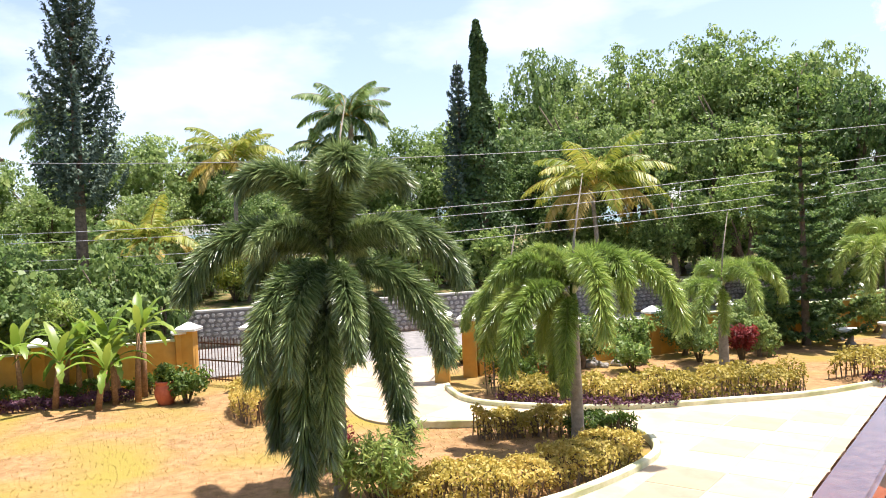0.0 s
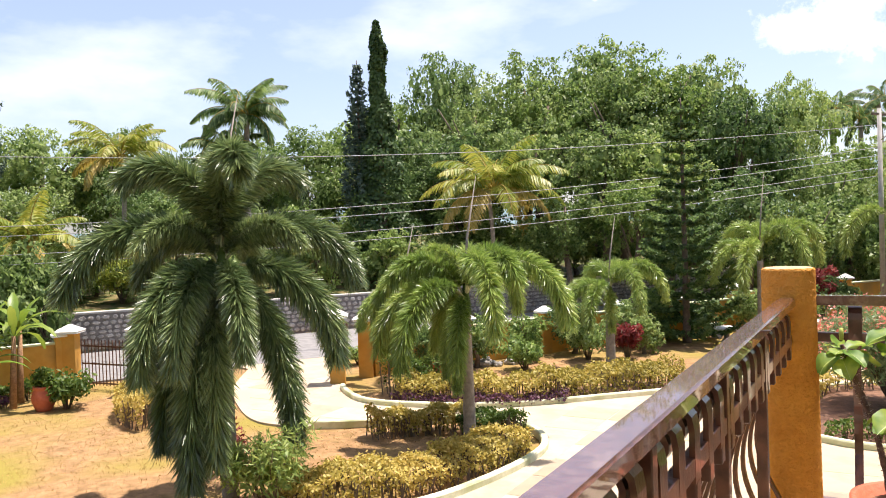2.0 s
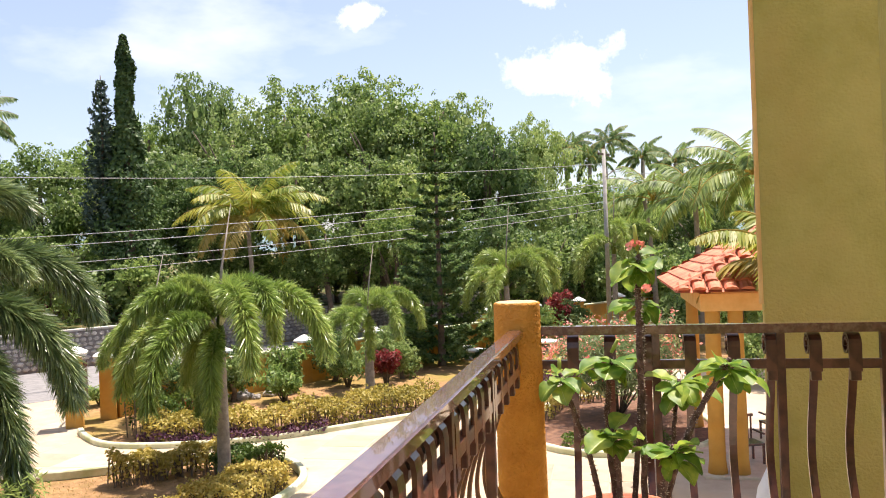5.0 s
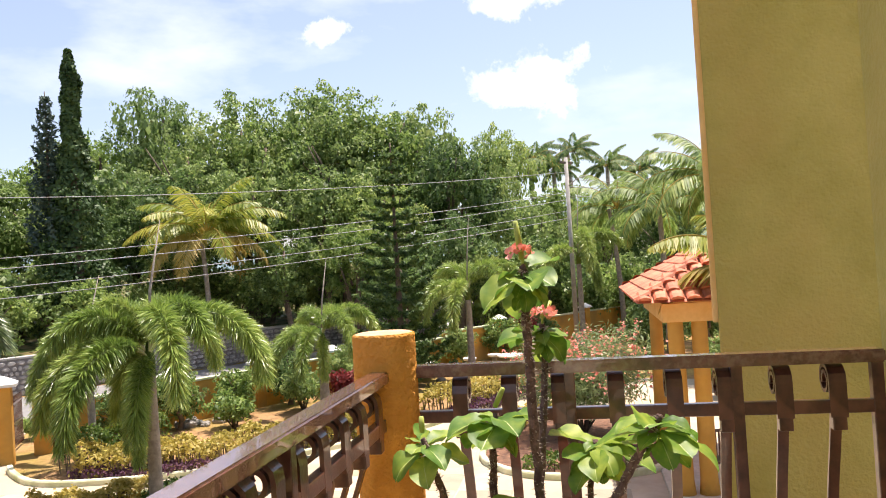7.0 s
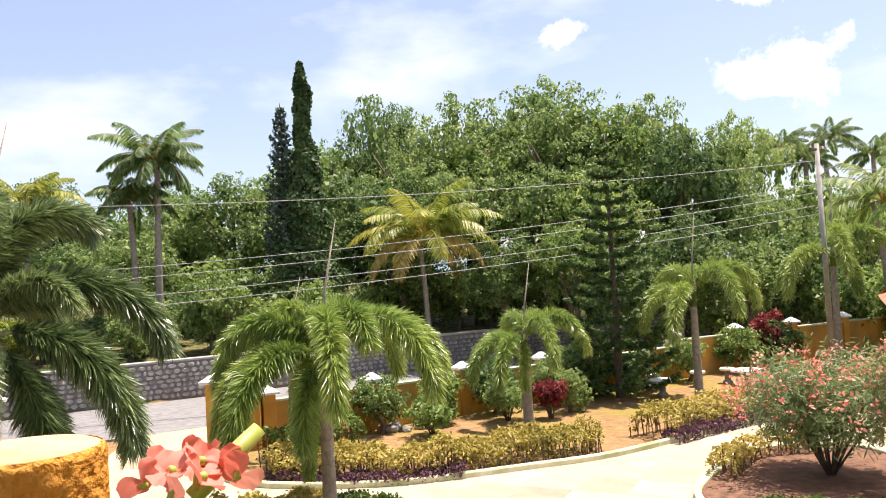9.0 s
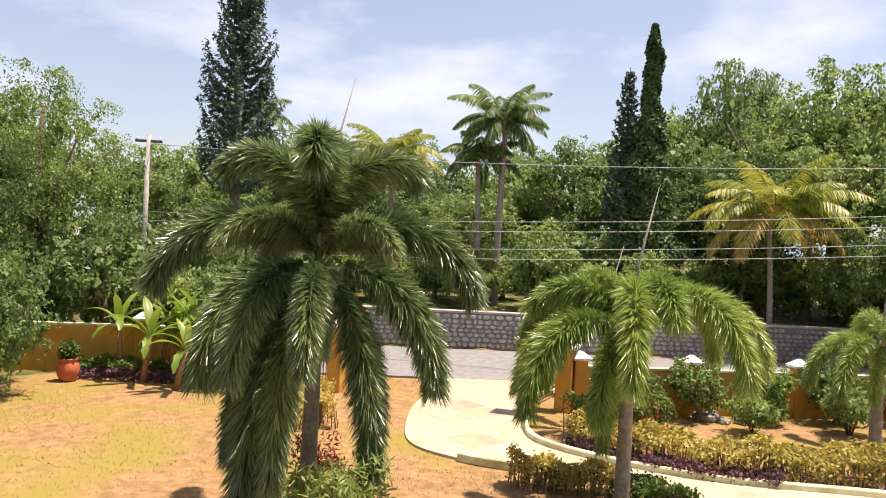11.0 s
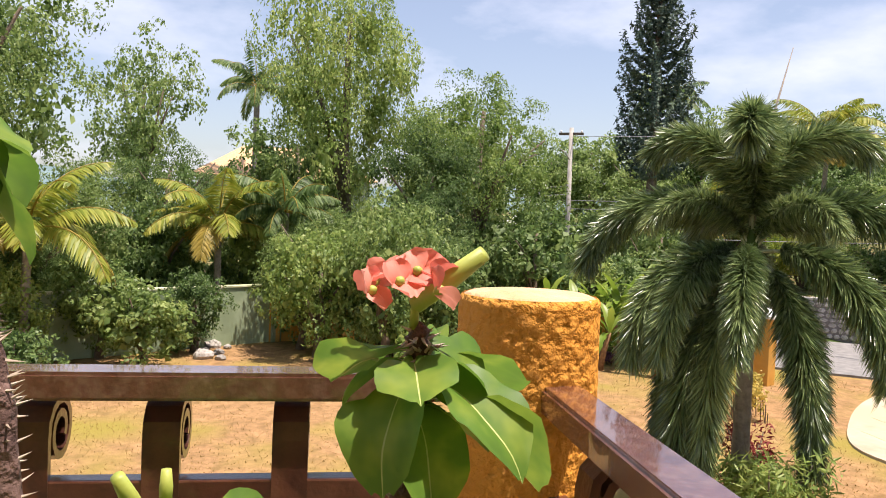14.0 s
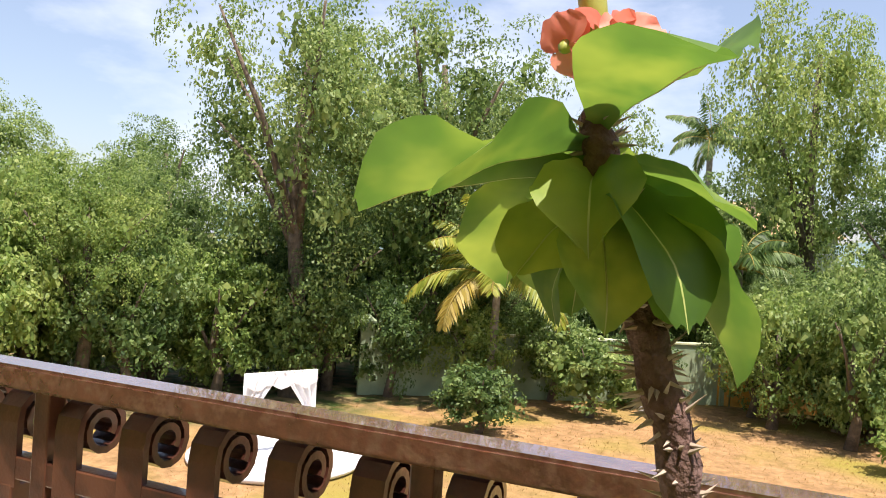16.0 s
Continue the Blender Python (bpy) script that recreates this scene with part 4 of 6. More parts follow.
LEFT = [(-33, 0.3, 16.0, 4.6, "tree_light", False), (-31.4, 6.0, 11.0, 4.4, "tree_light", False), (-36, -8.8, 11.6, 3.0, "tree", True), (-24.2, -12, 13.4, 5.2, "tree", False), (-18.6, -13.9, 12.6, 4.6, "tree", False),
        (-27.4, 2.6, 5.4, 2.8, "tree_dark", False), (-26.6, -0.6, 4.6, 2.4, "tree", False), (-29.5, 3.6, 8.0, 3.2, "tree_dark", False), (-33, -7, 7.4, 3.2, "tree_dark", False), (-30, -10, 6.6, 3.0, "tree", False),
        (-14.0, -17.4, 6.6, 2.8, "tree_light", False), (-18.6, -19, 7.0, 3.2, "tree", False), (-15.6, -21.5, 6.2, 2.6, "tree_light", False), (-22.5, -16, 7.6, 3.4, "tree_dark", False), (-20.2, -13.6, 5.8, 2.6, "tree_dark", False),
        (-18.0, -7.6, 1.5, 1.25, "tree_dark", False), (-22.0, -5.6, 2.4, 1.7, "tree", False), (-24.6, 2.0, 2.0, 1.5, "tree", False), (-38, -2, 9.5, 4.2, "tree", False), (-40, 6, 9.0, 4.0, "tree", False), (-27, -17, 10, 4.4, "tree_dark", False), (-30, -30, 10.5, 5, "tree", False), (-22, -33, 10, 4.5, "tree", False), (-37, -18, 11, 5, "tree_dark", False), (-11.5, -23, 7.5, 3.4, "tree", False), (-24.5, -9.5, 4.4, 2.4, "tree_dark", False), (-28.0, 7.6, 4.8, 2.2, "tree_dark", False)]
for i, (x, y, top, rad, mat, airy) in enumerate(LEFT):
    small = top < 2.6
    tree(x, y, top, rad, i + 3, mat, "round dark green shrub on the lawn" if small else "leafy tree behind the side lawn", 1.0 if rad < 3 else 1.15, airy, "trees round the side lawn", "shrub" if small else "broadleaf_tree", GZ, 0.75 if airy else 0.95, "near" if rad > 2.3 and x > -34 else "")


for i, (x_u, y_u, r_u) in enumerate([(-5.5, 46, 2.6), (-2.8, 43.5, 2.2), (0.6, 44.5, 2.0), (3.2, 45.5, 2.4), (5.8, 47, 2.6), (8.6, 44.5, 2.6), (-3.6, 48.5, 2.8), (0.4, 50.5, 2.6), (4.2, 50, 2.8), (9.2, 50.5, 2.8), (5.2, 40.5, 1.8), (7.4, 36.5, 2.0), (9.0, 31, 2.2), (3.4, 33.2, 1.5), (5.6, 23.2, 1.4)]):
    tree(x_u, y_u, land(x_u, y_u) + r_u * 2.0, r_u, i, ("tree_light", "tree_dark", "tree")[i % 3], "leafy bush on the slope behind the palms", 0.95, False, "bushes behind the palms", "bush", None, 1.0)
# low growth under the forest and behind the road wall
rng_u = random.Random(14)
for i in range(46):
    s_u, n_u = -14 + i * 1.45 + rng_u.uniform(-0.6, 0.6), 38.6 + rng_u.uniform(0, 3.5) + (3 if i % 3 == 0 else 0)
    x_u, y_u = NX * n_u + UX * s_u, NY * n_u + UY * s_u
    r_u = rng_u.uniform(1.3, 2.3)
    tree(x_u, y_u, land(x_u, y_u) + r_u * rng_u.uniform(1.5, 2.2), r_u, i, ("tree_dark", "tree", "tree_light")[i % 3], "leafy bush under the forest edge", 0.9, False, "bushes at the forest edge", "bush")
for i, (x_u, y_u, r_u, t_u) in enumerate([(-22.9, 1.4, 2.1, 4.4), (-23.8, 3.4, 2.0, 4.2), (-24.3, -0.6, 2.2, 4.2), (-25.4, 2.2, 2.4, 5.4), (-14.6, -16.6, 2.2, 4.4), (-16.8, -15.2, 2.2, 4.0), (-18.8, -13.4, 2.0, 3.8), (-20.6, -11.6, 1.9, 3.6), (-21.9, -9.6, 1.8, 3.0), (-23.6, -7.2, 1.7, 2.9), (-24.8, -4.6, 1.5, 2.3), (-12.2, -18.4, 2.2, 4.6), (-25.8, -1.2, 2.0, 3.4), (-25.2, 1.2, 1.9, 3.2), (-26.0, 3.4, 1.9, 3.4), (-10.0, -19.6, 2.2, 4.6), (-17.6, -18.4, 2.6, 6.0), (-21.0, -15.4, 2.8, 6.6), (-24.6, -13.0, 2.8, 6.4), (-8.0, -20.4, 2.2, 4.4), (-14.0, -19.6, 2.8, 6.2), (-11.0, -21.6, 2.8, 5.6), (-19.6, -16.6, 2.4, 4.2), (-22.6, -13.2, 2.4, 4.4), (-27.6, -10.6, 2.6, 5.0), (-29.4, -6.6, 2.6, 4.6), (-30.0, -2.4, 2.6, 4.8), (-29.8, 1.4, 2.6, 5.0), (-30.4, 5.6, 2.6, 4.8), (-28.8, 9.6, 2.2, 4.0)]):
    tree(x_u, y_u, t_u, r_u, i, ("tree", "tree_dark", "tree_light")[i % 3], "dense leafy bush at the lawn's edge", 1.0, False, "bushes at the lawn's edge", "bush", GZ, 1.0, "bush")
for i in range(30):
    a_u = radians(62 + i * 3.3)
    d_u = 30 + rng_u.uniform(0, 5) + (0 if i < 18 else -4 - 0.4 * (i - 18))
    x_u, y_u = 0.8 - d_u * math.sin(a_u), -0.6 + d_u * math.cos(a_u)
    r_u = rng_u.uniform(1.6, 2.6)
    tree(x_u, y_u, GZ + r_u * rng_u.uniform(1.7, 2.4), r_u, i, ("tree_dark", "tree", "tree_dark")[i % 3], "leafy bush behind the side wall", 0.95, False, "bushes behind the side wall", "bush", GZ)


for i, (x_u, y_u, r_u) in enumerate([(-13.6, 19.0, 0.9), (-12.4, 20.6, 1.1), (-11.2, 22.6, 1.0), (-10.2, 24.6, 1.2), (-8.8, 26.4, 1.1), (-8.2, 28.4, 1.2), (-6.6, 30.6, 1.0), (-5.0, 33.0, 1.1), (-3.2, 35.6, 1.2), (-1.6, 38.0, 1.2), (-7.6, 25.2, 0.8)]):
    tree(x_u, y_u, GZ + r_u * 1.9, r_u, i, ("tree_dark", "tree", "tree_light")[i % 3], "dark leafy shrub against the garden wall", 1.0, False, "shrubs along the garden wall", "shrub", GZ, 1.0)


# ---------- boundary walls, gate, road wall ----------
def garden_wall(x0, y0, x1, y1, h, mat, label, step, cap_mat="white"):
    d = Vector((x1 - x0, y1 - y0, 0))
    L = d.length
    w = thing("garden_wall", x0, y0, GZ, label, "wall", kind="structure", rz=math.degrees(math.atan2(d.y, d.x)))
    part("wall_panel", box_mesh("wall_panel", 0, -0.09, -0.1, L, 0.09, h, mat, 0.01), w)
    part("coping", box_mesh("coping", 0, -0.13, h, L, 0.13, h + 0.08, "kerb", 0.015), w)
    n = max(1, round(L / step))
    for k in range(n + 1):
        m = pose(L * k / n, 0, 0)
        part("pier", box_mesh("pier", -0.2, -0.2, -0.1, 0.2, 0.2, h + 0.25, mat, 0.012), w, m=m)
        bm = bmesh.new()
        bmesh.ops.create_cone(bm, cap_ends=True, segments=4, radius1=0.42, radius2=0.06, depth=0.2, matrix=pose(0, 0, h + 0.42, 0, 0, 45))
        box(bm, -0.3, -0.3, h + 0.25, 0.3, 0.3, h + 0.32)
        part("cap", bm_mesh("cap", bm, cap_mat), w, "white pyramid cap", m)
    return w


garden_wall(-28.2, 4.4, -24.0, 12.4, 1.55, "orange_wall", "orange painted garden wall with white capped piers", 4.5)
garden_wall(-27.4, -2.2, -28.2, 4.4, 1.5, "orange_wall", "orange painted garden wall under the trees", 3.4)
garden_wall(-15.0, 18.2, -5.7, 33.6, 1.35, "orange_wall", "orange painted garden wall with white capped piers beside the lawn", 3.6)
garden_wall(-5.7, 33.6, 3.0, 46.0, 1.6, "orange_wall", "orange painted garden wall climbing away behind palms", 4.0)
garden_wall(-20.5, -12.4, -27.4, -2.2, 2.0, "pale_green", "pale green rendered wall in the shade of trees", 6.0, "pale_green")


def gate_post(x, y, h, label):
    p = thing("gate_post", x, y, GZ, label, "gate post", "orange gate posts")
    part("shaft", box_mesh("shaft", -0.24, -0.24, -0.1, 0.24, 0.24, h, "orange_wall", 0.02, pose(0, 0, 0, 0, 0, 33)), p)
    bm = bmesh.new()
    bmesh.ops.create_cone(bm, cap_ends=True, segments=4, radius1=0.56, radius2=0.05, depth=0.22, matrix=pose(0, 0, h + 0.19, 0, 0, 33 + 45))
    box(bm, -0.38, -0.38, h, 0.38, 0.38, h + 0.08, pose(0, 0, 0, 0, 0, 33))
    part("cap", bm_mesh("cap", bm, "white"), p, "white pyramid cap")
    return p


gate_post(-15.35, 16.35, 2.2, "orange gate post with white pyramid cap")
gate_post(-15.2, 17.75, 1.95, "orange gate post with white cap by the wall")
gate_post(-20.6, 12.9, 2.05, "orange gate post with white pyramid cap near the pot")
gate_post(-23.8, 12.6, 1.9, "olive gate post at the end of the wall")


def gate_leaf(x, y, length, rz, label):
    g = thing("metal_gate", x, y, GZ + 0.08, label, "gate", "open gate leaves", rz=rz)
    for z in (0.1, 0.75, 1.35):
        part("gate_rail", box_mesh("gate_rail", 0, -0.02, z, length, 0.02, z + 0.05, "iron"), g)
    bar = box_mesh("bar", -0.012, -0.012, 0.05, 0.012, 0.012, 1.6, "iron")
    for k in range(int(length / 0.16) + 1):
        part("bar", bar, g, m=pose(k * 0.16, 0, 0))
    return g


gate_leaf(-15.6, 16.6, 2.8, 118, "open brown iron gate leaf with upright bars")
gate_leaf(-23.5, 12.8, 2.9, 5, "brown iron fence panel with upright bars")


def stone_wall(s0, s1, n, h):
    """The road wall of rubble: rough stones set proud of the mortar."""
    rng = random.Random(5)
    x0, y0 = NX * n + UX * s0, NY * n + UY * s0
    w = thing("stone_wall", x0, y0, GZ, "grey rubble stone wall along the far side of the road", "wall", kind="structure", rz=math.degrees(math.atan2(UY, UX)))
    L = s1 - s0
    part("mortar", box_mesh("mortar", 0, -0.2, 0, L, 0.25, h, "mortar", 0.02), w)
    part("coping", box_mesh("coping", 0, -0.26, h, L, 0.3, h + 0.1, "pole", 0.02), w)
    STONES, made, near = [], 0, (29.0, 41.0)
    for q in range(6):
        ring = [(0.5 * math.cos(a) * rng.uniform(0.85, 1.08), 0.5 * math.sin(a) * rng.uniform(0.85, 1.08)) for a in (k * math.pi / 3.5 for k in range(7))]
        sv = [(px, 0.0, pz) for px, pz in ring] + [(px * 0.7, -0.07 - rng.uniform(0, 0.03), pz * 0.7) for px, pz in ring]
        STONES.append(mesh_of("stone", sv, [(k, (k + 1) % 7, 7 + (k + 1) % 7, 7 + k) for k in range(7)] + [tuple(7 + k for k in range(7))], "stone"))
    v, f = [], []
    z = 0.1
    while z < h - 0.1:
        rh = rng.uniform(0.16, 0.26)
        x = rng.uniform(0, 0.3)
        while x < L:
            rw = rng.uniform(0.2, 0.46)
            c = Vector((x + rw / 2, -0.2, z + rh / 2))
            if near[0] < x < near[1] and made < 300:
                part("stone", STONES[made % 6], w, m=pose(c.x, c.y, c.z) @ Matrix.Diagonal((rw * 0.96, 1, rh * 0.96, 1)))
                made += 1
                x += rw
                continue
            b = len(v)
            ring = [(c.x + 0.5 * rw * 0.9 * math.cos(a) * rng.uniform(0.85, 1.1), c.z + 0.5 * rh * 0.95 * math.sin(a) * rng.uniform(0.85, 1.1)) for a in (k * math.pi / 3 for k in range(6))]
            v += [(px, -0.2, pz) for px, pz in ring] + [(c.x + (px - c.x) * 0.7, -0.26 - rng.uniform(0, 0.03), c.z + (pz - c.z) * 0.7) for px, pz in ring]
            f += [(b + k, b + (k + 1) % 6, b + 6 + (k + 1) % 6, b + 6 + k) for k in range(6)] + [tuple(b + 6 + k for k in range(6))]
            x += rw
        z += rh
    tagged(part("stones", mesh_of("stones", v, f, "stone"), w, "rough grey rubble stones"), kind="stuff")


stone_wall(-12, 48, 36.2, 1.75)


# ---------- hedges, beds, bushes ----------
def hedge(pts, width, height, n, leaf, mat, label, seed, name="hedge", lumpy=0.25, z=GZ, twigs=True):
    """A clipped, slightly lumpy hedge along a line: leaves over its top and sides, twigs below."""
    rng = np.random.default_rng(seed)
    line = np.array([(p[0], p[1]) for p in smooth_line([(x, y, 0) for x, y in pts], 8)])
    seg = np.linalg.norm(np.diff(line, axis=0), axis=1)
    cum = np.concatenate([[0], np.cumsum(seg)])
    h = thing(name, pts[0][0], pts[0][1], z, label, "hedge", "clipped hedges" if name == "hedge" else "")
    s = rng.uniform(0, cum[-1], n)
    k = np.clip(np.searchsorted(cum, s) - 1, 0, len(seg) - 1)
    d = (line[k + 1] - line[k]) / seg[k][:, None]
    base = line[k] + d * (s - cum[k])[:, None]
    side = np.stack([-d[:, 1], d[:, 0]], 1)
    u = rng.uniform(-1, 1, n)
    hh = height * (1 + lumpy * np.sin(s * 2.3 + seed) * np.cos(s * 5.1) + rng.normal(0, 0.05, n))
    top = rng.uniform(0, 1, n) < 0.62
    zz = np.where(top, hh * (1 - 0.25 * np.abs(u) ** 3), hh * rng.uniform(0.25, 1, n))
    u = np.where(top, u, np.sign(u) * rng.uniform(0.85, 1.05, n))
    P = np.concatenate([base + side * (u * width / 2)[:, None], zz[:, None]], 1) + rng.normal(0, 0.03, (n, 3)) - np.array([pts[0][0], pts[0][1], 0])
    N = np.concatenate([side * u[:, None] * 0.6, np.ones((n, 1)) * 0.8], 1)
    part("foliage", quads_of("foliage", leaf_quads(rng, P, N, leaf, leaf * 0.65), mat), h)
    m = n // 30
    A = P[:m] * np.array([1, 1, 0])
    B = P[:m] * np.array([1, 1, 0.85]) + rng.normal(0, 0.05, (m, 3)) * np.array([1, 1, 0])
    W = np.array([0.014, 0.006, 0])
    tagged(part("twigs", quads_of("twigs", np.stack([A - W, A + W, B + W, B - W], 1), "bark"), h), kind="stuff")
    return h


hedge([(-12.0, 14.9), (-10.4, 15.3), (-8.7, 16.0), (-7.0, 17.6), (-5.2, 19.6)], 1.3, 0.75, 9000, 0.11, "hedge", "long golden hedge behind the kerb", 1)
hedge([(-12.6, 15.2), (-12.0, 16.6), (-11.2, 17.6)], 1.0, 1.0, 2600, 0.11, "hedge_green", "green end of the hedge by the gate", 2)
hedge([(-11.9, 14.45), (-10.2, 14.7), (-8.8, 15.2), (-7.4, 16.3)], 0.5, 0.32, 2600, 0.09, "purple", "low purple border plants along the kerb", 3, "border_plants")
hedge([(-4.0, 21.4), (-2.9, 23.4), (-1.6, 25.6)], 1.6, 0.8, 3600, 0.12, "hedge", "golden hedge farther along the drive", 4)
hedge([(-3.4, 20.9), (-2.4, 22.9), (-1.2, 25.0)], 0.6, 0.4, 2000, 0.10, "purple", "purple border plants farther along the kerb", 5, "border_plants")
hedge([(-9.6, 6.8), (-8.3, 7.7), (-7.4, 8.9), (-7.0, 10.3), (-7.1, 11.6)], 1.25, 0.5, 8200, 0.09, "hedge", "golden hedge round the island's tip", 6)
# the palm crown's shadow on the hedge, coloured in with dark green leaves
hedge([(-7.2, 12.2), (-7.9, 12.5), (-8.6, 12.4)], 0.9, 0.55, 2600, 0.09, "hedge_green", "hedge at the palm's foot, palm's shade put into dark green leaves", 7)
hedge([(-10.5, 11.1), (-9.6, 11.9), (-8.6, 12.5)], 0.6, 0.6, 3000, 0.09, "hedge", "golden hedge at the back of the island", 8)
hedge([(-18.8, 11.2), (-17.6, 10.2), (-16.2, 9.8)], 1.0, 0.75, 3000, 0.10, "hedge", "golden hedge beside the gate", 9)
hedge([(-1.6, 17.2), (-1.2, 19.6), (0.2, 20.6)], 0.6, 0.45, 1800, 0.10, "hedge", "loose golden plants on the oleander bed", 10, "border_plants", z=GZ + 0.12)
hedge([(-0.8, 14.8), (0.6, 14.9), (1.6, 15.4)], 0.7, 0.3, 1400, 0.09, "hedge_green", "low flowering plants at the bed's front", 11, "border_plants", z=GZ + 0.12)
hedge([(-26.6, 6.2), (-25.0, 8.6), (-23.6, 11.2)], 0.9, 0.5, 3000, 0.13, "hedge_green", "low green plants at the foot of the wall", 12, "border_plants")
hedge([(-25.8, 6.0), (-24.2, 8.2), (-23.0, 9.9)], 0.6, 0.3, 1600, 0.13, "purple", "dry purplish ground plants under the bananas", 13, "border_plants")


def bush(x, y, z, rad, h, n, leaf, aspect, mat, label, seed, name="bush", stems=9, flowers=0, flower_mat="pink"):
    """An open shrub: stems fanning from the foot and leaves round their ends."""
    rng = np.random.default_rng(seed)
    b = thing(name, x, y, z, label, "shrub")
    ends = []
    for k in range(stems):
        a, r = 2 * math.pi * k / stems + rng.uniform(-0.3, 0.3), rad * rng.uniform(0.35, 0.85)
        e = Vector((math.cos(a) * r, math.sin(a) * r, h * rng.uniform(0.6, 0.95)))
        ends.append(e)
        part("stem", tube("stem", [(0.05 * math.cos(a), 0.05 * math.sin(a), 0), e * 0.5 + Vector((0, 0, 0.1 * h)), e], [0.03, 0.022, 0.008], "bark", 5), b)
    E = np.array([tuple(e) for e in ends])
    w = rng.integers(0, stems, n)
    d = unit(rng.normal(0, 1, (n, 3)))
    d[:, 2] = np.abs(d[:, 2]) - 0.25
    P = E[w] * rng.uniform(0.45, 1.05, (n, 1)) + d * (rad * 0.42 * rng.uniform(0.3, 1, (n, 1)) ** 0.5)
    P[:, 2] = np.maximum(P[:, 2], 0.08)
    part("foliage", quads_of("foliage", leaf_quads(rng, P, d + np.array([0, 0, 0.5]), leaf, leaf * aspect), mat), b)
    if flowers:
        f = E[rng.integers(0, stems, flowers)] + unit(rng.normal(0, 1, (flowers, 3))) * np.array([1, 1, 0.55]) * rad * 0.45
        f[:, 2] = np.maximum(f[:, 2], h * 0.45)
        F = np.repeat(f, 7, 0) + rng.normal(0, 0.07, (flowers * 7, 3))
        tagged(part("flowers", quads_of("flowers", leaf_quads(rng, F, np.tile([0, 0, 1.0], (len(F), 1)), 0.09, 0.08), flower_mat), b, "coral pink flower heads"), kind="stuff")
    return b


bush(0.55, 18.2, GZ + 0.12, 2.1, 2.5, 12000, 0.2, 0.2, "oleander", "grey-green oleander bush with coral flowers", 21, "oleander", 18, 260)
bush(-9.2, 6.2, GZ, 1.0, 1.5, 2600, 0.2, 0.2, "tree_light", "feathery green shrub at the palm's foot", 22, "shrub", 9)
bush(-2.3, 38.0, GZ, 0.8, 2.6, 1400, 0.28, 0.4, "red_leaf", "dark red-leaved shrub by the far wall", 23, "shrub", 7)
bush(-7.9, 24.0, GZ, 0.7, 1.3, 900, 0.2, 0.4, "red_leaf", "reddish shrub behind the small palm", 24, "shrub", 7)
bush(-10.5, 20.6, GZ, 0.9, 1.1, 1200, 0.2, 0.4, "tree_light", "green shrub near the garden wall", 25, "shrub", 7)
bush(-9.2, 23.4, GZ, 0.9, 1.4, 1300, 0.2, 0.4, "tree", "green shrub beside the garden wall", 26, "shrub", 7)
bush(-17.0, 19.8, GZ, 0.6, 0.8, 900, 0.15, 0.5, "tree_light", "small green shrub beside the gate", 27, "shrub", 6)
bush(-20.9, 10.4, GZ, 0.9, 1.0, 1500, 0.16, 0.5, "hedge_green", "leafy shrub beside the red pot", 28, "shrub", 8)
bush(-10.9, 6.9, GZ, 0.55, 1.5, 900, 0.13, 0.3, "red_leaf", "dry reddish seed branches under the palm", 29, "shrub", 8)
bush(-20.7, 2.4, GZ, 0.8, 1.3, 900, 0.2, 0.5, "tree_light", "bright green shrub at the lawn's edge", 30, "shrub", 7)
bush(-28.6, 31.2, land(-28.6, 31.2), 1.0, 2.2, 900, 0.24, 0.4, "red_leaf", "rust-coloured shrub beside the road", 31, "shrub", 7)
for i, (x, y, mat) in enumerate([(-27.2, 18.0, "coco"), (-32.8, 14.0, "tree_light"), (-29.5, 17.0, "tree_light"), (-30.5, 11.2, "tree_light")]):
    bush(x - 6.5, y + 4.5, land(x - 6.5, y + 4.5), 1.8, 2.8, 1800, 0.5, 0.18, mat, "feathery green shrub behind the road wall", 40 + i, "shrub", 10)


# ---------- bananas ----------
def banana_leaf(seed, L, W, e0, e1):
    rng = random.Random(seed)
    pts = rachis(L, e0, e1, 1.0, 12)
    v, f = [], []
    for i, p in enumerate(pts):
        t = i / 12
        w = W * (0.12 if t < 0.1 else math.sin(min(1, (t - 0.08) / 0.92) * math.pi * 0.94 + 0.12) ** 0.55) * rng.uniform(0.65, 1.1)
        v += [p + Vector((0, -w, w * 0.28)), p + Vector((0, -w * 0.5, w * 0.22)), p, p + Vector((0, w * 0.5, w * 0.22)), p + Vector((0, w, w * 0.28))]
    for i in range(12):
        f += [(i * 5 + k, i * 5 + k + 1, i * 5 + k + 6, i * 5 + k + 5) for k in range(4)]
    return mesh_of("leaf", v, f, "banana", True)


BANANA = [banana_leaf(k, L * 1.1, 0.17, e0, e1) for k, (L, e0, e1) in enumerate([(1.7, 70, -20), (1.6, 55, -50), (1.5, 82, 30), (1.5, 30, -75)])]


def banana_plant(x, y, h, seed, label):
    rng = random.Random(seed)
    lx, ly = rng.uniform(-0.3, 0.3), rng.uniform(-0.3, 0.2)
    b = thing("banana_plant", x, y, GZ, label, "banana plant", "banana plants along the orange wall")
    part("trunk", tube("trunk", [(0, 0, -0.05), (lx * 0.4, ly * 0.4, h * 0.5), (lx, ly, h)], [0.11, 0.09, 0.06], "banana_stem", 9), b, "brown sheathed banana stem")
    for k in range(8):
        part("leaf", BANANA[(k + seed) % 4], b, m=pose(lx, ly, h - 0.08, 0, 0, k * 137 + rng.uniform(-20, 20)) @ Matrix.Scale(rng.uniform(0.7, 1.05), 4))
    return b


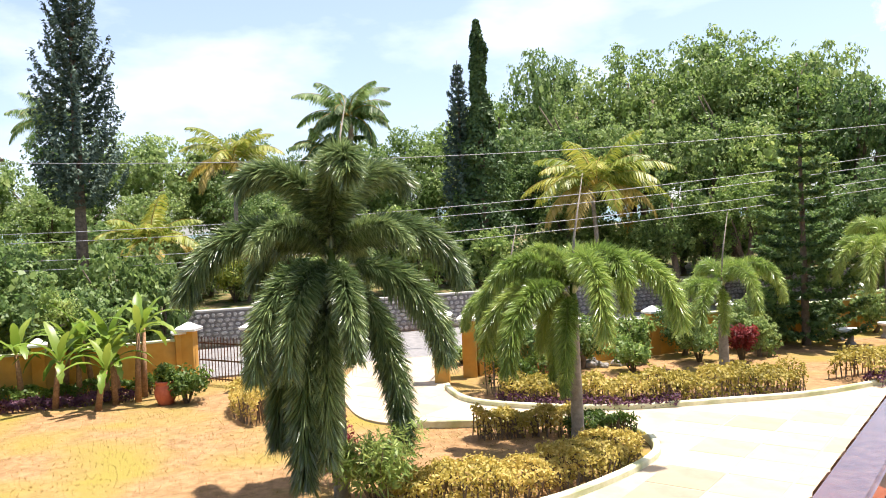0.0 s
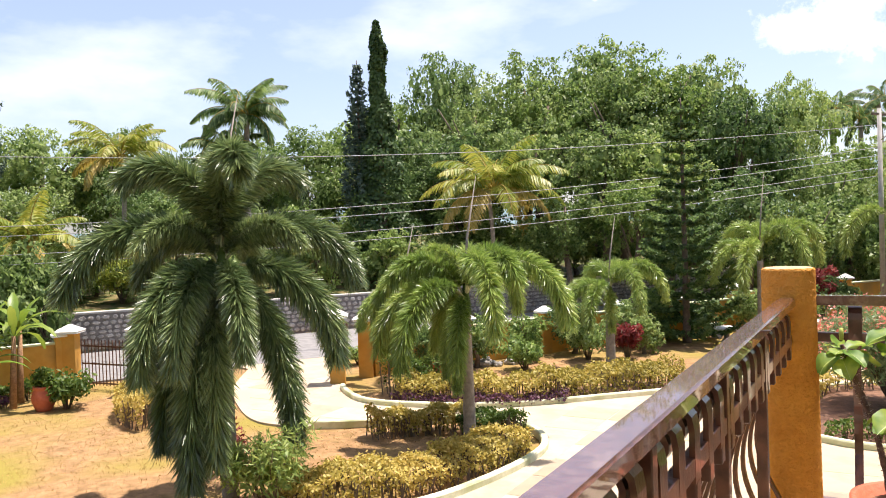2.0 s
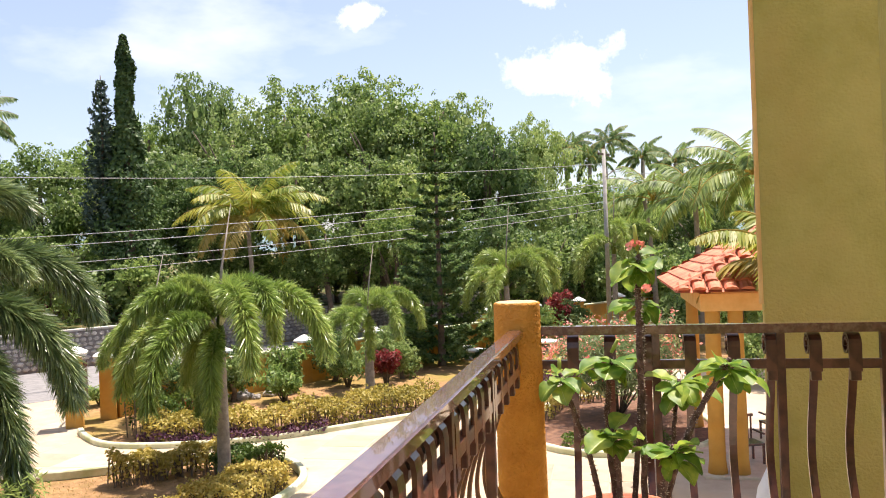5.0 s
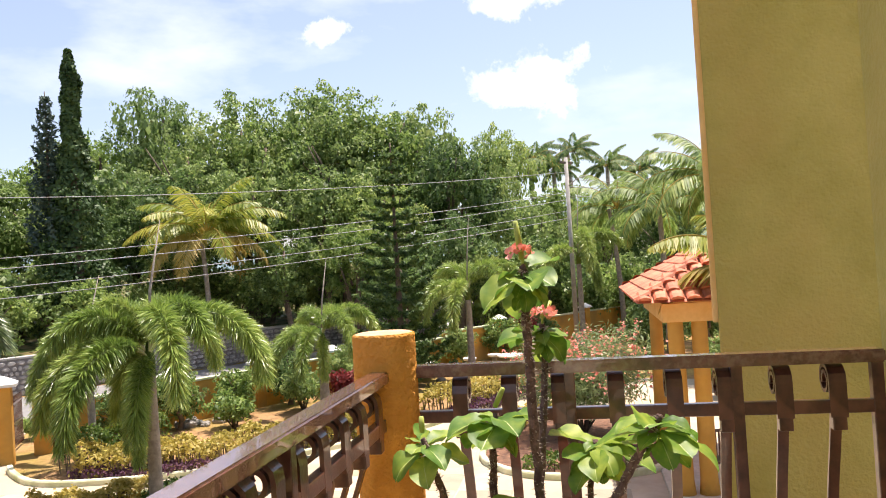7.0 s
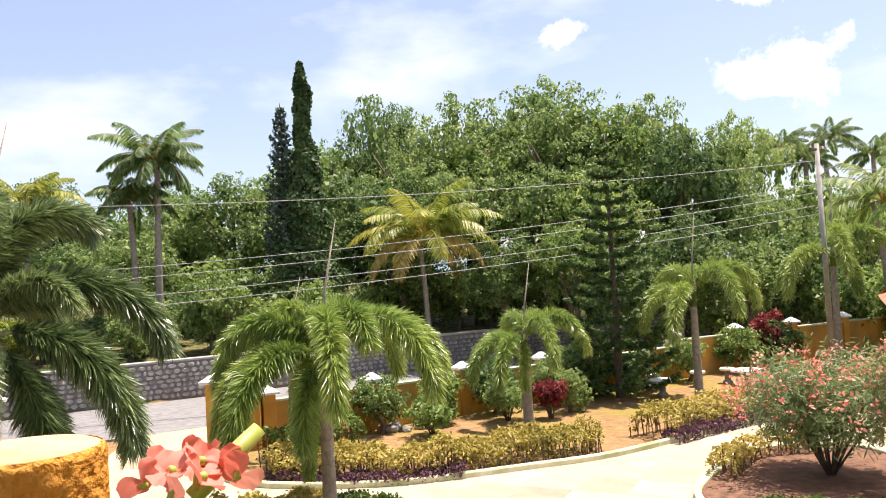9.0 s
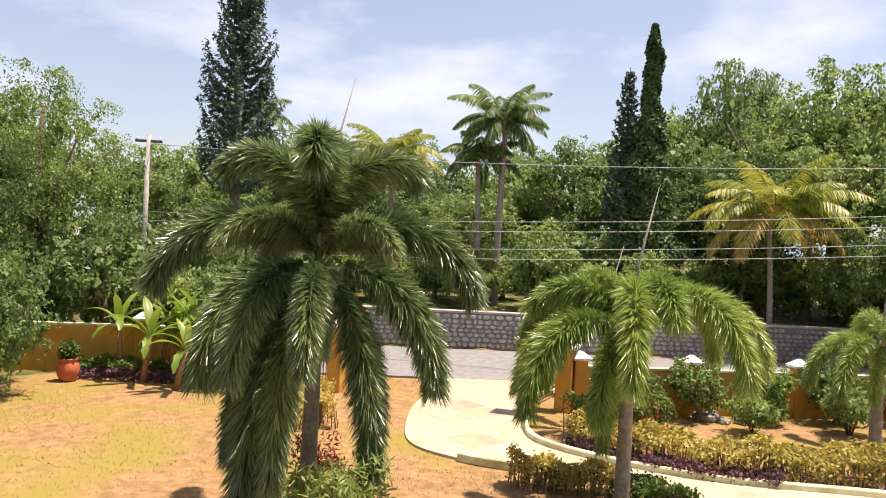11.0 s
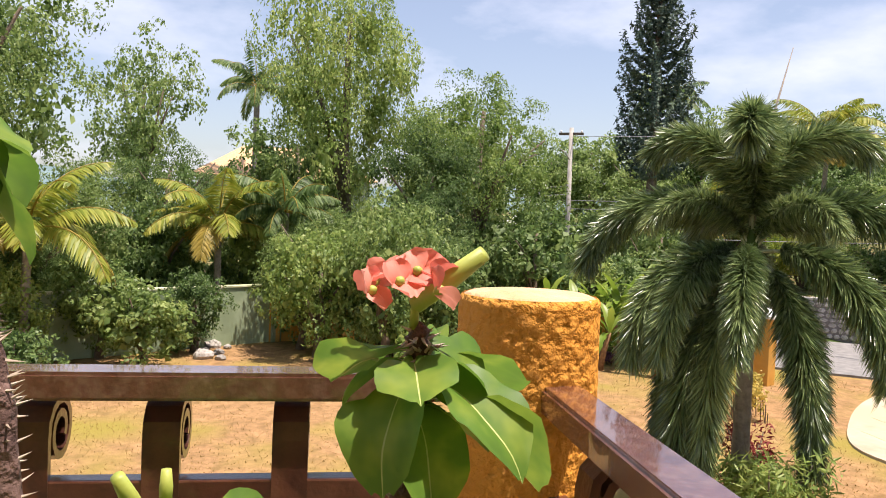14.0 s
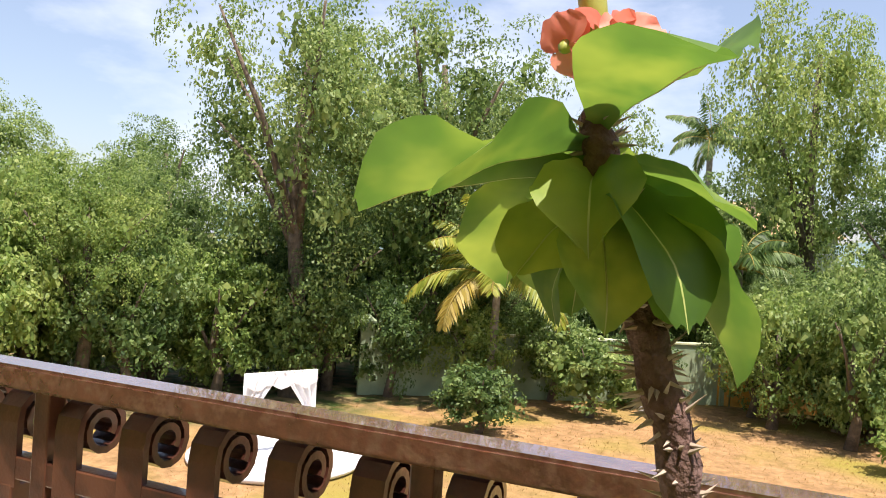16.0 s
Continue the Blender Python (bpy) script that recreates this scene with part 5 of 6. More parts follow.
for i, (x, y, h) in enumerate([(-25.47, 8.92, 1.7), (-24.46, 8.88, 1.5), (-22.57, 8.41, 1.25), (-23.63, 9.37, 1.6), (-23.27, 9.58, 1.9), (-22.58, 9.78, 2.2), (-24.09, 7.88, 1.5), (-24.9, 9.6, 1.9), (-23.2, 10.4, 2.3), (-25.6, 7.6, 1.7), (-22.9, 9.2, 1.4)]):
    banana_plant(x, y, h, i, "banana plant with sunlit green and yellow leaves")


# ---------- pots, tables, stones ----------
POT = lathe("bowl", [(0.0, 0), (0.2, 0.0), (0.24, 0.06), (0.33, 0.28), (0.34, 0.42), (0.29, 0.58), (0.25, 0.64), (0.29, 0.68), (0.29, 0.74), (0.24, 0.74), (0.22, 0.66), (0.0, 0.66)], "terracotta", 28)


def big_pot(x, y, label, seed, leafy=True):
    p = thing("garden_pot", x, y, GZ, label, "plant pot", "red garden pots")
    part("bowl", POT, p)
    if leafy:
        rng = np.random.default_rng(seed)
        d = unit(rng.normal(0, 1, (500, 3)))
        P = np.array([0, 0, 0.98]) + d * np.array([0.36, 0.36, 0.34]) * rng.uniform(0.4, 1, (500, 1))
        part("plant", quads_of("plant", leaf_quads(rng, P, d, 0.14, 0.08), "hedge_green"), p, "leafy green plant")


big_pot(-21.4, 10.0, "red glazed garden pot with a leafy plant on the lawn", 1)
big_pot(-25.2, 5.9, "red garden pot with a green plant below the wall", 2)
big_pot(-12.9, 18.9, "red garden pot behind the hedge", 3)


def garden_table(x, y, r, label):
    t = thing("garden_table", x, y, GZ, label, "garden table", "white stone garden tables")
    part("top", lathe("top", [(r * 0.9, 0.52), (r, 0.55), (r, 0.6), (r * 0.95, 0.62)], "white", 24), t)
    part("base", lathe("base", [(0.2, -0.02), (0.2, 0.08), (0.12, 0.14), (0.12, 0.44), (0.22, 0.53)], "stone", 16), t, "grey stone pedestal")


for x, y, r in ((-5.3, 29.2, 0.5), (-5.9, 30.4, 0.3), (-3.4, 32.6, 0.3), (-2.6, 32.2, 0.62), (-4.4, 31.6, 0.3)):
    garden_table(x, y, r, "round white-topped stone garden table on the lawn" if r > 0.4 else "small round white-topped stone garden stool")


def rocks(x, y, spread, n, size, label, seed, z=None):
    rng = random.Random(seed)
    zz = GZ if z is None else z
    for k in range(n):
        bm = bmesh.new()
        bmesh.ops.create_icosphere(bm, subdivisions=2, radius=1)
        o = Vector((rng.uniform(0, 50), rng.uniform(0, 50), 0))
        for v in bm.verts:
            v.co *= 1 + 0.35 * noise.noise(v.co * 1.3 + o)
        s = size * rng.uniform(0.5, 1.2)
        ob = new("rock", bm_mesh("rock", bm, "stone"))
        ob.matrix_basis = pose(x + rng.uniform(-spread, spread), y + rng.uniform(-spread, spread) * 0.6, zz + s * 0.3, 0, 0, rng.uniform(0, 360)) @ Matrix.Diagonal((s, s * 0.8, s * 0.6, 1))
        tagged(ob, label, "rock", "loose rocks")


rocks(-12.4, 21.2, 1.0, 12, 0.26, "pale grey rock in a heap before the wall", 3)
rocks(-25.0, -4.2, 1.6, 9, 0.28, "grey rock at the foot of the green wall", 4)
rocks(0.5, 46.0, 3.5, 14, 0.5, "pale rock on the slope beyond the wall", 5)
rocks(-37.5, 13.5, 2.5, 7, 0.6, "reddish grey rock behind the road wall", 6, 1.2)


# ---------- pavilion ----------
def pavilion(cx, cy, half, eave, peak):
    g = thing("pavilion", cx, cy, GZ, "orange pavilion with a red tiled pyramid roof", "pavilion")
    part("base", box_mesh("base", -half - 0.3, -half - 0.3, -0.02, half + 0.3, half + 0.3, 0.12, "paving", 0.02), g)
    col = lathe("column", [(0.2, 0.1), (0.17, 0.4), (0.15, eave - GZ - 0.4), (0.19, eave - GZ - 0.25)], "orange_wall", 18)
    for sx in (-1, 1):
        for sy in (-1, 1):
            part("column", col, g, m=pose(sx * half, sy * half, 0))
    part("column", col, g, m=pose(-half + 0.45, -half, 0))
    e = eave - GZ
    o = half + 0.75
    bm = bmesh.new()
    for sx, sy, lx, ly in ((0, -1, half + 0.25, 0.09), (0, 1, half + 0.25, 0.09), (-1, 0, 0.09, half + 0.07), (1, 0, 0.09, half + 0.07)):
        box(bm, sx * (half + 0.16) - lx, sy * (half + 0.16) - ly, e - 0.42, sx * (half + 0.16) + lx, sy * (half + 0.16) + ly, e - 0.06)
    part("beam", bm_mesh("beam", bm, "trim"), g, "yellow painted beam under the eaves")
    top = Vector((0, 0, peak - GZ))
    deck = mesh_of("deck", [(-o, -o, e), (o, -o, e), (o, o, e), (-o, o, e), top], [(0, 1, 4), (1, 2, 4), (2, 3, 4), (3, 0, 4), (3, 2, 1, 0)], "tile")
    roof = part("roof", deck, g, "red clay tiled pyramid roof")
    rows = 11
    tile_v = [(0.13 * math.cos(math.pi * q / 4), s, lift + 0.07 * math.sin(math.pi * q / 4)) for s, lift in ((0, 0.06), (1.12 * math.hypot(o, peak - eave) / rows, 0.02)) for q in range(5)]
    TILE = mesh_of("tile", tile_v, [(q, q + 1, 6 + q, 5 + q) for q in range(4)] + [(0, 1, 2, 3, 4)], "tile")
    for face in range(4):
        rot = Matrix.Rotation(face * math.pi / 2, 4, "Z")
        v, f = [], []
        slope = Vector((0, o, peak - eave)).normalized()
        L = math.hypot(o, peak - eave)
        nrm = Vector((0, -(peak - eave), o)).normalized()
        for r in range(rows):
            s0, s1 = L * r / rows, L * (r + 1.12) / rows
            wid = 2 * o * (1 - r / rows)
            n = max(1, int(wid / 0.3))
            for k in range(n):
                x0 = -wid / 2 + (k + 0.5) * wid / n
                if face in (0, 3):
                    at = Vector((x0, -o, e)) + slope * s0
                    part("tile", TILE, roof, m=rot @ Matrix.Translation(at) @ Matrix.Rotation(math.atan2(peak - eave, o), 4, "X"))
                    continue
                b = len(v)
                for s, lift in ((s0, 0.06), (min(s1, L), 0.02)):
                    for q in range(5):
                        a = math.pi * q / 4
                        v.append(rot @ (Vector((x0 + 0.13 * math.cos(a), -o, e)) + slope * s + nrm * (lift + 0.07 * math.sin(a))))
                f += [(b + q, b + q + 1, b + 6 + q, b + 5 + q) for q in range(4)] + [(b, b + 1, b + 2, b + 3, b + 4)]
        if v:
            tagged(part("tiles", mesh_of("tiles", v, f, "tile"), roof), kind="stuff")
    return g


pavilion(4.6, 14.95, 2.1, 3.45, 5.1)


def garden_chair(x, y, rz, label):
    c = thing("garden_chair", x, y, GZ + 0.12, label, "chair", "chairs in the pavilion", rz=rz)
    part("seat", box_mesh("seat", -0.25, -0.25, 0.4, 0.25, 0.25, 0.45, "iron", 0.015), c)
    for sx in (-1, 1):
        for sy in (-1, 1):
            part("leg", box_mesh("leg", sx * 0.22 - 0.02, sy * 0.22 - 0.02, 0, sx * 0.22 + 0.02, sy * 0.22 + 0.02, 0.4, "iron"), c)
        part("armrest", box_mesh("armrest", sx * 0.25 - 0.025, -0.22, 0.62, sx * 0.25 + 0.025, 0.25, 0.66, "iron", 0.01), c)
    for k in range(6):
        part("slat", box_mesh("slat", -0.22 + k * 0.08, 0.22, 0.45, -0.19 + k * 0.08, 0.25, 0.95, "iron"), c)
    part("top_rail", box_mesh("top_rail", -0.25, 0.215, 0.93, 0.25, 0.26, 0.99, "iron", 0.01), c)


garden_chair(3.25, 13.7, 20, "dark slatted garden chair inside the pavilion")
garden_chair(4.15, 15.7, 200, "dark slatted garden chair by the pavilion table")


# ---------- wedding arch ----------
def arch():
    tagged(new("stage", lathe("stage", [(1.8, GZ), (1.86, GZ + 0.06), (1.86, GZ + 0.12), (1.82, GZ + 0.14)], "cloth", 48)), "low round white stage under the trees", "stage")
    bpy.data.objects["stage"].matrix_basis = pose(-12.9, -10.25, 0)
    a = thing("wedding_arch", -12.85, -10.2, GZ + 0.14, "white draped wedding arch on the round stage", "arch", rz=-24)
    a.scale = (0.88, 0.88, 0.79)
    for sx in (-1, 1):
        part("pole", tube("pole", [(sx * 0.98, 0, 0), (sx * 0.98, 0, 2.2)], 0.03, "white", 8), a)
        v, f = [], []
        for k in range(25):
            t = k / 24
            for q in range(17):
                u = q / 16
                w = 0.78 * max(0, 1 - t / 0.5) + 0.22 + 0.06 * t
                v.append((sx * (1.0 - u * (w if t > 0.35 else w)), 0.05 * math.sin(u * 22 + t * 2), 2.2 * (1 - t)))
        f = [(k * 17 + q, k * 17 + q + 1, k * 17 + q + 18, k * 17 + q + 17) for k in range(24) for q in range(16)]
        part("curtain", mesh_of("curtain", v, f, "cloth", True), a, "gathered white cloth curtain")
    part("crossbar", tube("crossbar", [(-1.0, 0, 2.2), (1.0, 0, 2.2)], 0.03, "white", 8), a)
    v = []
    for k in range(8):
        for q in range(41):
            u = q / 40
            v.append((-1 + 2 * u, 0.045 + 0.03 * math.sin(u * 50), 2.23 - k * 0.05 * (1 + 0.4 * math.sin(u * math.pi * 3) ** 2)))
    part("valance", mesh_of("valance", v, [(k * 41 + q, k * 41 + q + 1, k * 41 + q + 42, k * 41 + q + 41) for k in range(7) for q in range(40)], "cloth", True), a, "white cloth valance")


arch()


# ---------- poles, cables, far buildings ----------
def pole(x, y, z0, top, label, arm_rz):
    p = thing("utility_pole", x, y, z0, label, "utility pole", "utility poles along the road")
    h = top - z0
    part("shaft", tube("shaft", [(0, 0, -0.1), (0, 0, h)], [0.14, 0.1], "pole", 10), p)
    part("crossarm", box_mesh("crossarm", -0.6, -0.05, h - 0.35, 0.6, 0.05, h - 0.23, "bark", 0.01, pose(0, 0, 0, 0, 0, arm_rz)), p, "wooden crossarm")
    for k in (-0.5, 0, 0.5):
        part("insulator", lathe("insulator", [(0.03, 0), (0.05, 0.05), (0.03, 0.1), (0.01, 0.13)], "white", 8), p, m=pose(0, 0, 0, 0, 0, arm_rz) @ pose(k, 0, h - 0.23))
    part("lamp_arm", tube("lamp_arm", [(0, 0, h - 1.6), (0.5, -0.4, h - 1.25), (1.0, -0.8, h - 1.15)], 0.03, "pole", 6), p)


pole(-35.3, 11.1, land(-35.3, 11.1), 8.8, "weathered grey utility pole across the road", 60)
pole(0.3, 40.0, GZ, 9.8, "grey utility pole beyond the far palms", 60)
pole(-46.0, 12.5, land(-46, 12.5), 6.6, "dark utility pole with transformer far off", 40)


def cable(a, b, sag, label):
    pts = []
    for k in range(25):
        t = k / 24
        pts.append(Vector(a).lerp(Vector(b), t) - Vector((0, 0, sag * 4 * t * (1 - t))))
    tagged(new("cable", tube("cable", pts, 0.014, "cable", 5)), label, "cable", "overhead cables")


cable((-35.3, 11.1, 8.4), (0.3, 40.0, 9.0), 0.75, "thin overhead cable between poles")
for za, zb in ((5.3, 7.9), (4.9, 7.5), (4.1, 6.9), (3.7, 6.5)):
    cable((-35.3, 11.1, za), (0.3, 40.0, zb), 0.75, "thin overhead cable between poles")
for za, zb in ((6.0, 5.6), (5.6, 5.0), (4.2, 4.0)):
    cable((-35.3, 11.1, za), (-70.0, -12.0, zb), 0.5, "thin overhead cable along the road")
for zb in (8.6, 8.2, 7.7):
    cable((0.3, 40.0, zb), (22.0, 62.0, zb + 1.5), 0.6, "thin overhead cable along the road")


def far_house(x, y, z0, w, d, h, rz, wall, roof, label):
    b = thing("house", x, y, z0, label, "house", rz=rz)
    part("wall", box_mesh("wall", -w / 2, -d / 2, 0, w / 2, d / 2, h, wall, 0.03), b)
    o = 0.5
    rf = mesh_of("roof", [(-w / 2 - o, -d / 2 - o, h), (w / 2 + o, -d / 2 - o, h), (w / 2 + o, d / 2 + o, h), (-w / 2 - o, d / 2 + o, h), (-w / 4, 0, h + d * 0.28), (w / 4, 0, h + d * 0.28)], [(0, 1, 5, 4), (1, 2, 5), (2, 3, 4, 5), (3, 0, 4), (3, 2, 1, 0)], roof)
    r = part("roof", rf, b, "hipped roof")
    for k in range(9):
        t = k / 9
        part("roof_rib", tube("roof_rib", [(-w / 2 - o + (w / 4 + o) * t, -d / 2 - o + (d / 2 + o) * t, h + d * 0.28 * t + 0.04), (w / 2 + o - (w / 4 + o) * t, -d / 2 - o + (d / 2 + o) * t, h + d * 0.28 * t + 0.04)], 0.05, roof, 5), r)
    for k in range(3):
        for zz in ((0.9, h - 2.0) if h > 4.5 else (0.9,)):
            win = part("window", box_mesh("window", -0.55, -0.06, 0, 0.55, 0.06, 1.2, "mortar", 0.01), b, "dark window", pose((k - 1) * w / 3.2, -d / 2, zz))
            part("sill", box_mesh("sill", -0.65, -0.12, -0.1, 0.65, 0.0, 0.0, "white"), win)
            part("mullion", box_mesh("mullion", -0.03, -0.09, 0, 0.03, -0.06, 1.2, "white"), win)
    return b


far_house(5.2, 66.5, 3.6, 6.0, 6.0, 5.0, -8, "white", "white", "white two-storey house far beyond the palms")
far_house(-54.5, -3.6, 3.2, 11.0, 8.0, 3.2, -84, "pale_green", "ochre_top", "neighbouring house with pale ribbed roof behind trees")
far_house(-56.5, 15.6, 0.8, 6.0, 5.0, 2.6, -72, "white", "white", "low white building beyond the far trees")


def far_hills():
    v, f = [], []
    n = 120
    for k in range(n + 1):
        a = radians(-70 + 200 * k / n)
        for r, hh in ((330, -1), (420, 1)):
            h = (26 + 20 * noise.noise(Vector((math.cos(a) * 3, math.sin(a) * 3, 1))) + 8 * noise.noise(Vector((math.cos(a) * 14, math.sin(a) * 14, 4)))) if hh > 0 else -4
            v.append((-math.sin(a) * r, math.cos(a) * r, h * (1.35 if -0.4 < a < 0.1 else 0.75) if hh > 0 else h))
        v.append((-math.sin(a) * 520, math.cos(a) * 520, -4))
    for k in range(n):
        f += [(k * 3, k * 3 + 3, k * 3 + 4, k * 3 + 1), (k * 3 + 1, k * 3 + 4, k * 3 + 5, k * 3 + 2)]
    # haze comes only from the bluish hill colour
    tagged(new("backdrop", mesh_of("backdrop", v, f, "hill", True)), "wooded hills on the horizon, haze put into their blue-green colour", "hills", kind="structure")


far_hills()


# ---------- crown-of-thorns plants on the balcony ----------
def thorn_leaf(seed, L, W):
    """A spoon-shaped leaf along x, folded at the midrib and curling at the tip."""
    rng = random.Random(seed)
    curl, roll, ns = rng.uniform(0.3, 1.3), rng.uniform(0.1, 0.45), 12
    pts, a = [Vector((0, 0, 0))], rng.uniform(-0.2, 0.1)
    for k in range(ns):
        a += -curl / ns + 0.1 * math.sin(k * 1.1 + seed)
        pts.append(pts[-1] + Vector((math.cos(a), 0, math.sin(a))) * L / ns)
    v, f = [], []
    for i, p in enumerate(pts):
        t = i / ns
        w = W * max(0.08, math.sin(min(1.0, t ** 1.55) * math.pi * 0.94 + 0.05)) ** 0.72
        wave = W * (0.1 * math.sin(t * 9 + seed) + 0.05 * math.sin(t * 21 + seed * 2))
        for u in (-1, -0.66, -0.33, -0.02, 0.02, 0.33, 0.66, 1):
            v.append(p + Vector((0, u * w, abs(u) ** 1.4 * w * roll + (wave if abs(u) > 0.9 else 0) - (0.004 if abs(u) < 0.1 else 0))))
    for i in range(ns):
        f += [(i * 8 + k, i * 8 + k + 1, i * 8 + k + 9, i * 8 + k + 8) for k in range(7)]
    me = mesh_of("leaf", v, f, "thorn_leaf", True)
    me.materials.append(M["rib"])
    for k in range(3, len(me.polygons), 7):
        me.polygons[k].material_index = 1
    return me


THORN_LEAVES = [thorn_leaf(k, L, W) for k, (L, W) in enumerate([(0.16, 0.050), (0.145, 0.056), (0.12, 0.046), (0.15, 0.060), (0.10, 0.04), (0.17, 0.052), (0.08, 0.028)])]


def petal_mesh():
    v, f = [], []
    for i in range(6):
        for k in range(9):
            t, u = i / 5, -1 + k / 4
            w = 0.021 * math.sin(0.35 + t * 2.3) ** 0.7
            v.append((t * 0.024, u * w, 0.006 * t + 0.006 * u * u * t - 0.01 * t * t + 0.002 * math.sin(u * 7 + t * 3)))
    f = [(i * 9 + k, i * 9 + k + 1, i * 9 + k + 10, i * 9 + k + 9) for i in range(5) for k in range(8)]
    return mesh_of("petal", v, f, "pink", True)


PETAL = petal_mesh()
EYE = lathe("eye", [(0.001, -0.004), (0.004, 0.0), (0.0045, 0.004), (0.002, 0.007)], "bud", 10)


def crown_of_thorns(stem, radius, leaf_count, leaf_scale, flowers, seed, label, bud=None, up=0.0):
    """stem: points from the pot to the tip. Leaves ring the tip, flowers stand over it."""
    rng = random.Random(seed)
    line = smooth_line(stem, 10)
    base, tip = Vector(stem[0]), Vector(stem[-1])
    p = thing("crown_of_thorns", base.x, base.y, base.z, label, "potted plant", "crown-of-thorns plants in pots")
    pts = [q - base + Vector((rng.uniform(-1, 1), rng.uniform(-1, 1), 0)) * radius * 0.25 for q in line]
    n = len(pts)
    part("stem", tube("stem", pts, [radius * (1.15 - 0.35 * i / n) * rng.uniform(0.88, 1.12) for i in range(n)], "thorny", 10), p, "brown thorny stem")
    v, f = [], []
    for k in range(int(n * 9)):
        i = rng.randrange(1, n - 2)
        c = pts[i].lerp(pts[i + 1], rng.random())
        d = (pts[i + 1] - pts[i]).normalized()
        o = d.orthogonal().normalized()
        o.rotate(Matrix.Rotation(rng.uniform(0, 6.28), 3, d))
        s = d.cross(o)
        c = c + o * radius * 0.8
        L = rng.uniform(0.009, 0.018)
        b = len(v)
        v += [c + d * 0.0019, c + s * 0.0019, c - d * 0.0019, c - s * 0.0019, c + o * L + d * rng.uniform(-0.004, 0.006)]
        f += [(b, b + 1, b + 4), (b + 1, b + 2, b + 4), (b + 2, b + 3, b + 4), (b + 3, b, b + 4)]
    tagged(part("thorns", mesh_of("thorns", v, f, "thorn"), p, "pale sharp thorns"), kind="stuff")
    top = pts[-1]
    for k in range(leaf_count):
        t = k / max(1, leaf_count - 1)
        e = 14 - 36 * t + rng.uniform(-8, 8) + up
        s = leaf_scale * (0.7 + 0.5 * math.sin(math.pi * min(1, t + 0.15))) * rng.uniform(0.85, 1.15)
        part("leaf", THORN_LEAVES[(k + seed) % len(THORN_LEAVES)], p, m=Matrix.Translation(top + Vector((0, 0, -0.014 - 0.07 * t * leaf_scale))) @ pose(0, 0, 0, rng.uniform(-18, 18), -e, k * 137.5 + seed * 40) @ Matrix.Scale(s, 4))
    if flowers:
        fl = part("flower_head", tube("flower_head", [top, top + Vector((0.004, 0, 0.02)), top + Vector((0.006, 0.002, 0.056 if flowers < 6 else 0.045))], [0.005, 0.004, 0.003], "bud", 6), p, "cluster of coral flowers")
        for k in range(flowers):
            a, r = k * 2.4, (0.014 * math.sqrt(flowers)) * math.sqrt(k / flowers + 0.05)
            c = top + Vector((r * math.cos(a), r * math.sin(a), (0.064 if flowers < 6 else 0.05) - 0.018 * k / flowers))
            turn = pose(0, 0, 0, rng.uniform(-60, 60), rng.uniform(-50, 60), rng.uniform(0, 360))
            for h in (0, 180):
                part("petal", PETAL, fl, m=Matrix.Translation(c) @ turn @ pose(0, 0, 0, 0, -25, h) @ Matrix.Scale(0.85, 4))
            part("eye", EYE, fl, m=Matrix.Translation(c) @ turn)
    if bud:
        part("bud", tube("bud", [top + Vector((0, 0, 0.02)), top + Vector(bud) * 0.5 + Vector((0, 0, 0.02)), top + Vector(bud) + Vector((0, 0, 0.02))], [0.008, 0.0095, 0.007], "bud", 10), p, "rolled pale green new leaf")
    return p


SOIL = 3.22
crown_of_thorns([(0.60, -0.56, SOIL), (0.605, -0.60, 3.75), (0.60, -0.635, 4.12), (0.602, -0.668, 4.26), (0.605, -0.694, 4.325), (0.606, -0.712, 4.405)], 0.0135, 18, 0.86, 6, 1, "tall thorny potted plant with a coral flower and broad leaves", (-0.01, -0.02, 0.11), -4)
crown_of_thorns([(0.55, -0.50, SOIL), (0.60, -0.42, 3.7), (0.622, -0.30, 4.0), (0.63, -0.274, 4.13), (0.626, -0.279, 4.2)], 0.012, 15, 0.86, 11, 2, "thorny potted plant with a dense coral flower head", (0.03, 0.055, 0.05), -4)
crown_of_thorns([(0.42, -0.58, SOIL), (0.37, -0.58, 3.5), (0.30, -0.57, 3.72), (0.245, -0.56, 3.88)], 0.012, 14, 0.85, 0, 3, "thorny potted plant with bright green leaves", (0.0, 0.0, 0.05), 15)
crown_of_thorns([(0.48, -0.46, SOIL), (0.45, -0.46, 3.6), (0.46, -0.52, 3.8), (0.48, -0.54, 3.95)], 0.012, 18, 0.9, 0, 4, "thorny potted plant with light green leaves", (0.03, -0.02, 0.06), 10)
crown_of_thorns([(0.66, -0.56, SOIL), (0.78, -0.61, 3.6), (0.90, -0.67, 3.85), (0.96, -0.69, 3.96)], 0.0135, 16, 1.0, 0, 5, "thorny potted plant leaning to the house railing", None, 5)
crown_of_thorns([(0.70, -0.50, SOIL), (0.74, -0.42, 3.55), (0.78, -0.36, 3.82)], 0.011, 18, 0.95, 0, 6, "low thorny potted plant with dark leaves", None, 10)
crown_of_thorns([(0.50, -0.60, SOIL), (0.49, -0.66, 3.5), (0.47, -0.70, 3.66)], 0.011, 18, 0.95, 0, 7, "low thorny potted plant with pale leaves", None, 15)
crown_of_thorns([(0.66, -0.60, SOIL), (0.70, -0.68, 3.5), (0.72, -0.72, 3.6)], 0.011, 18, 0.95, 0, 8, "low thorny potted plant with small leaves", None, 15)


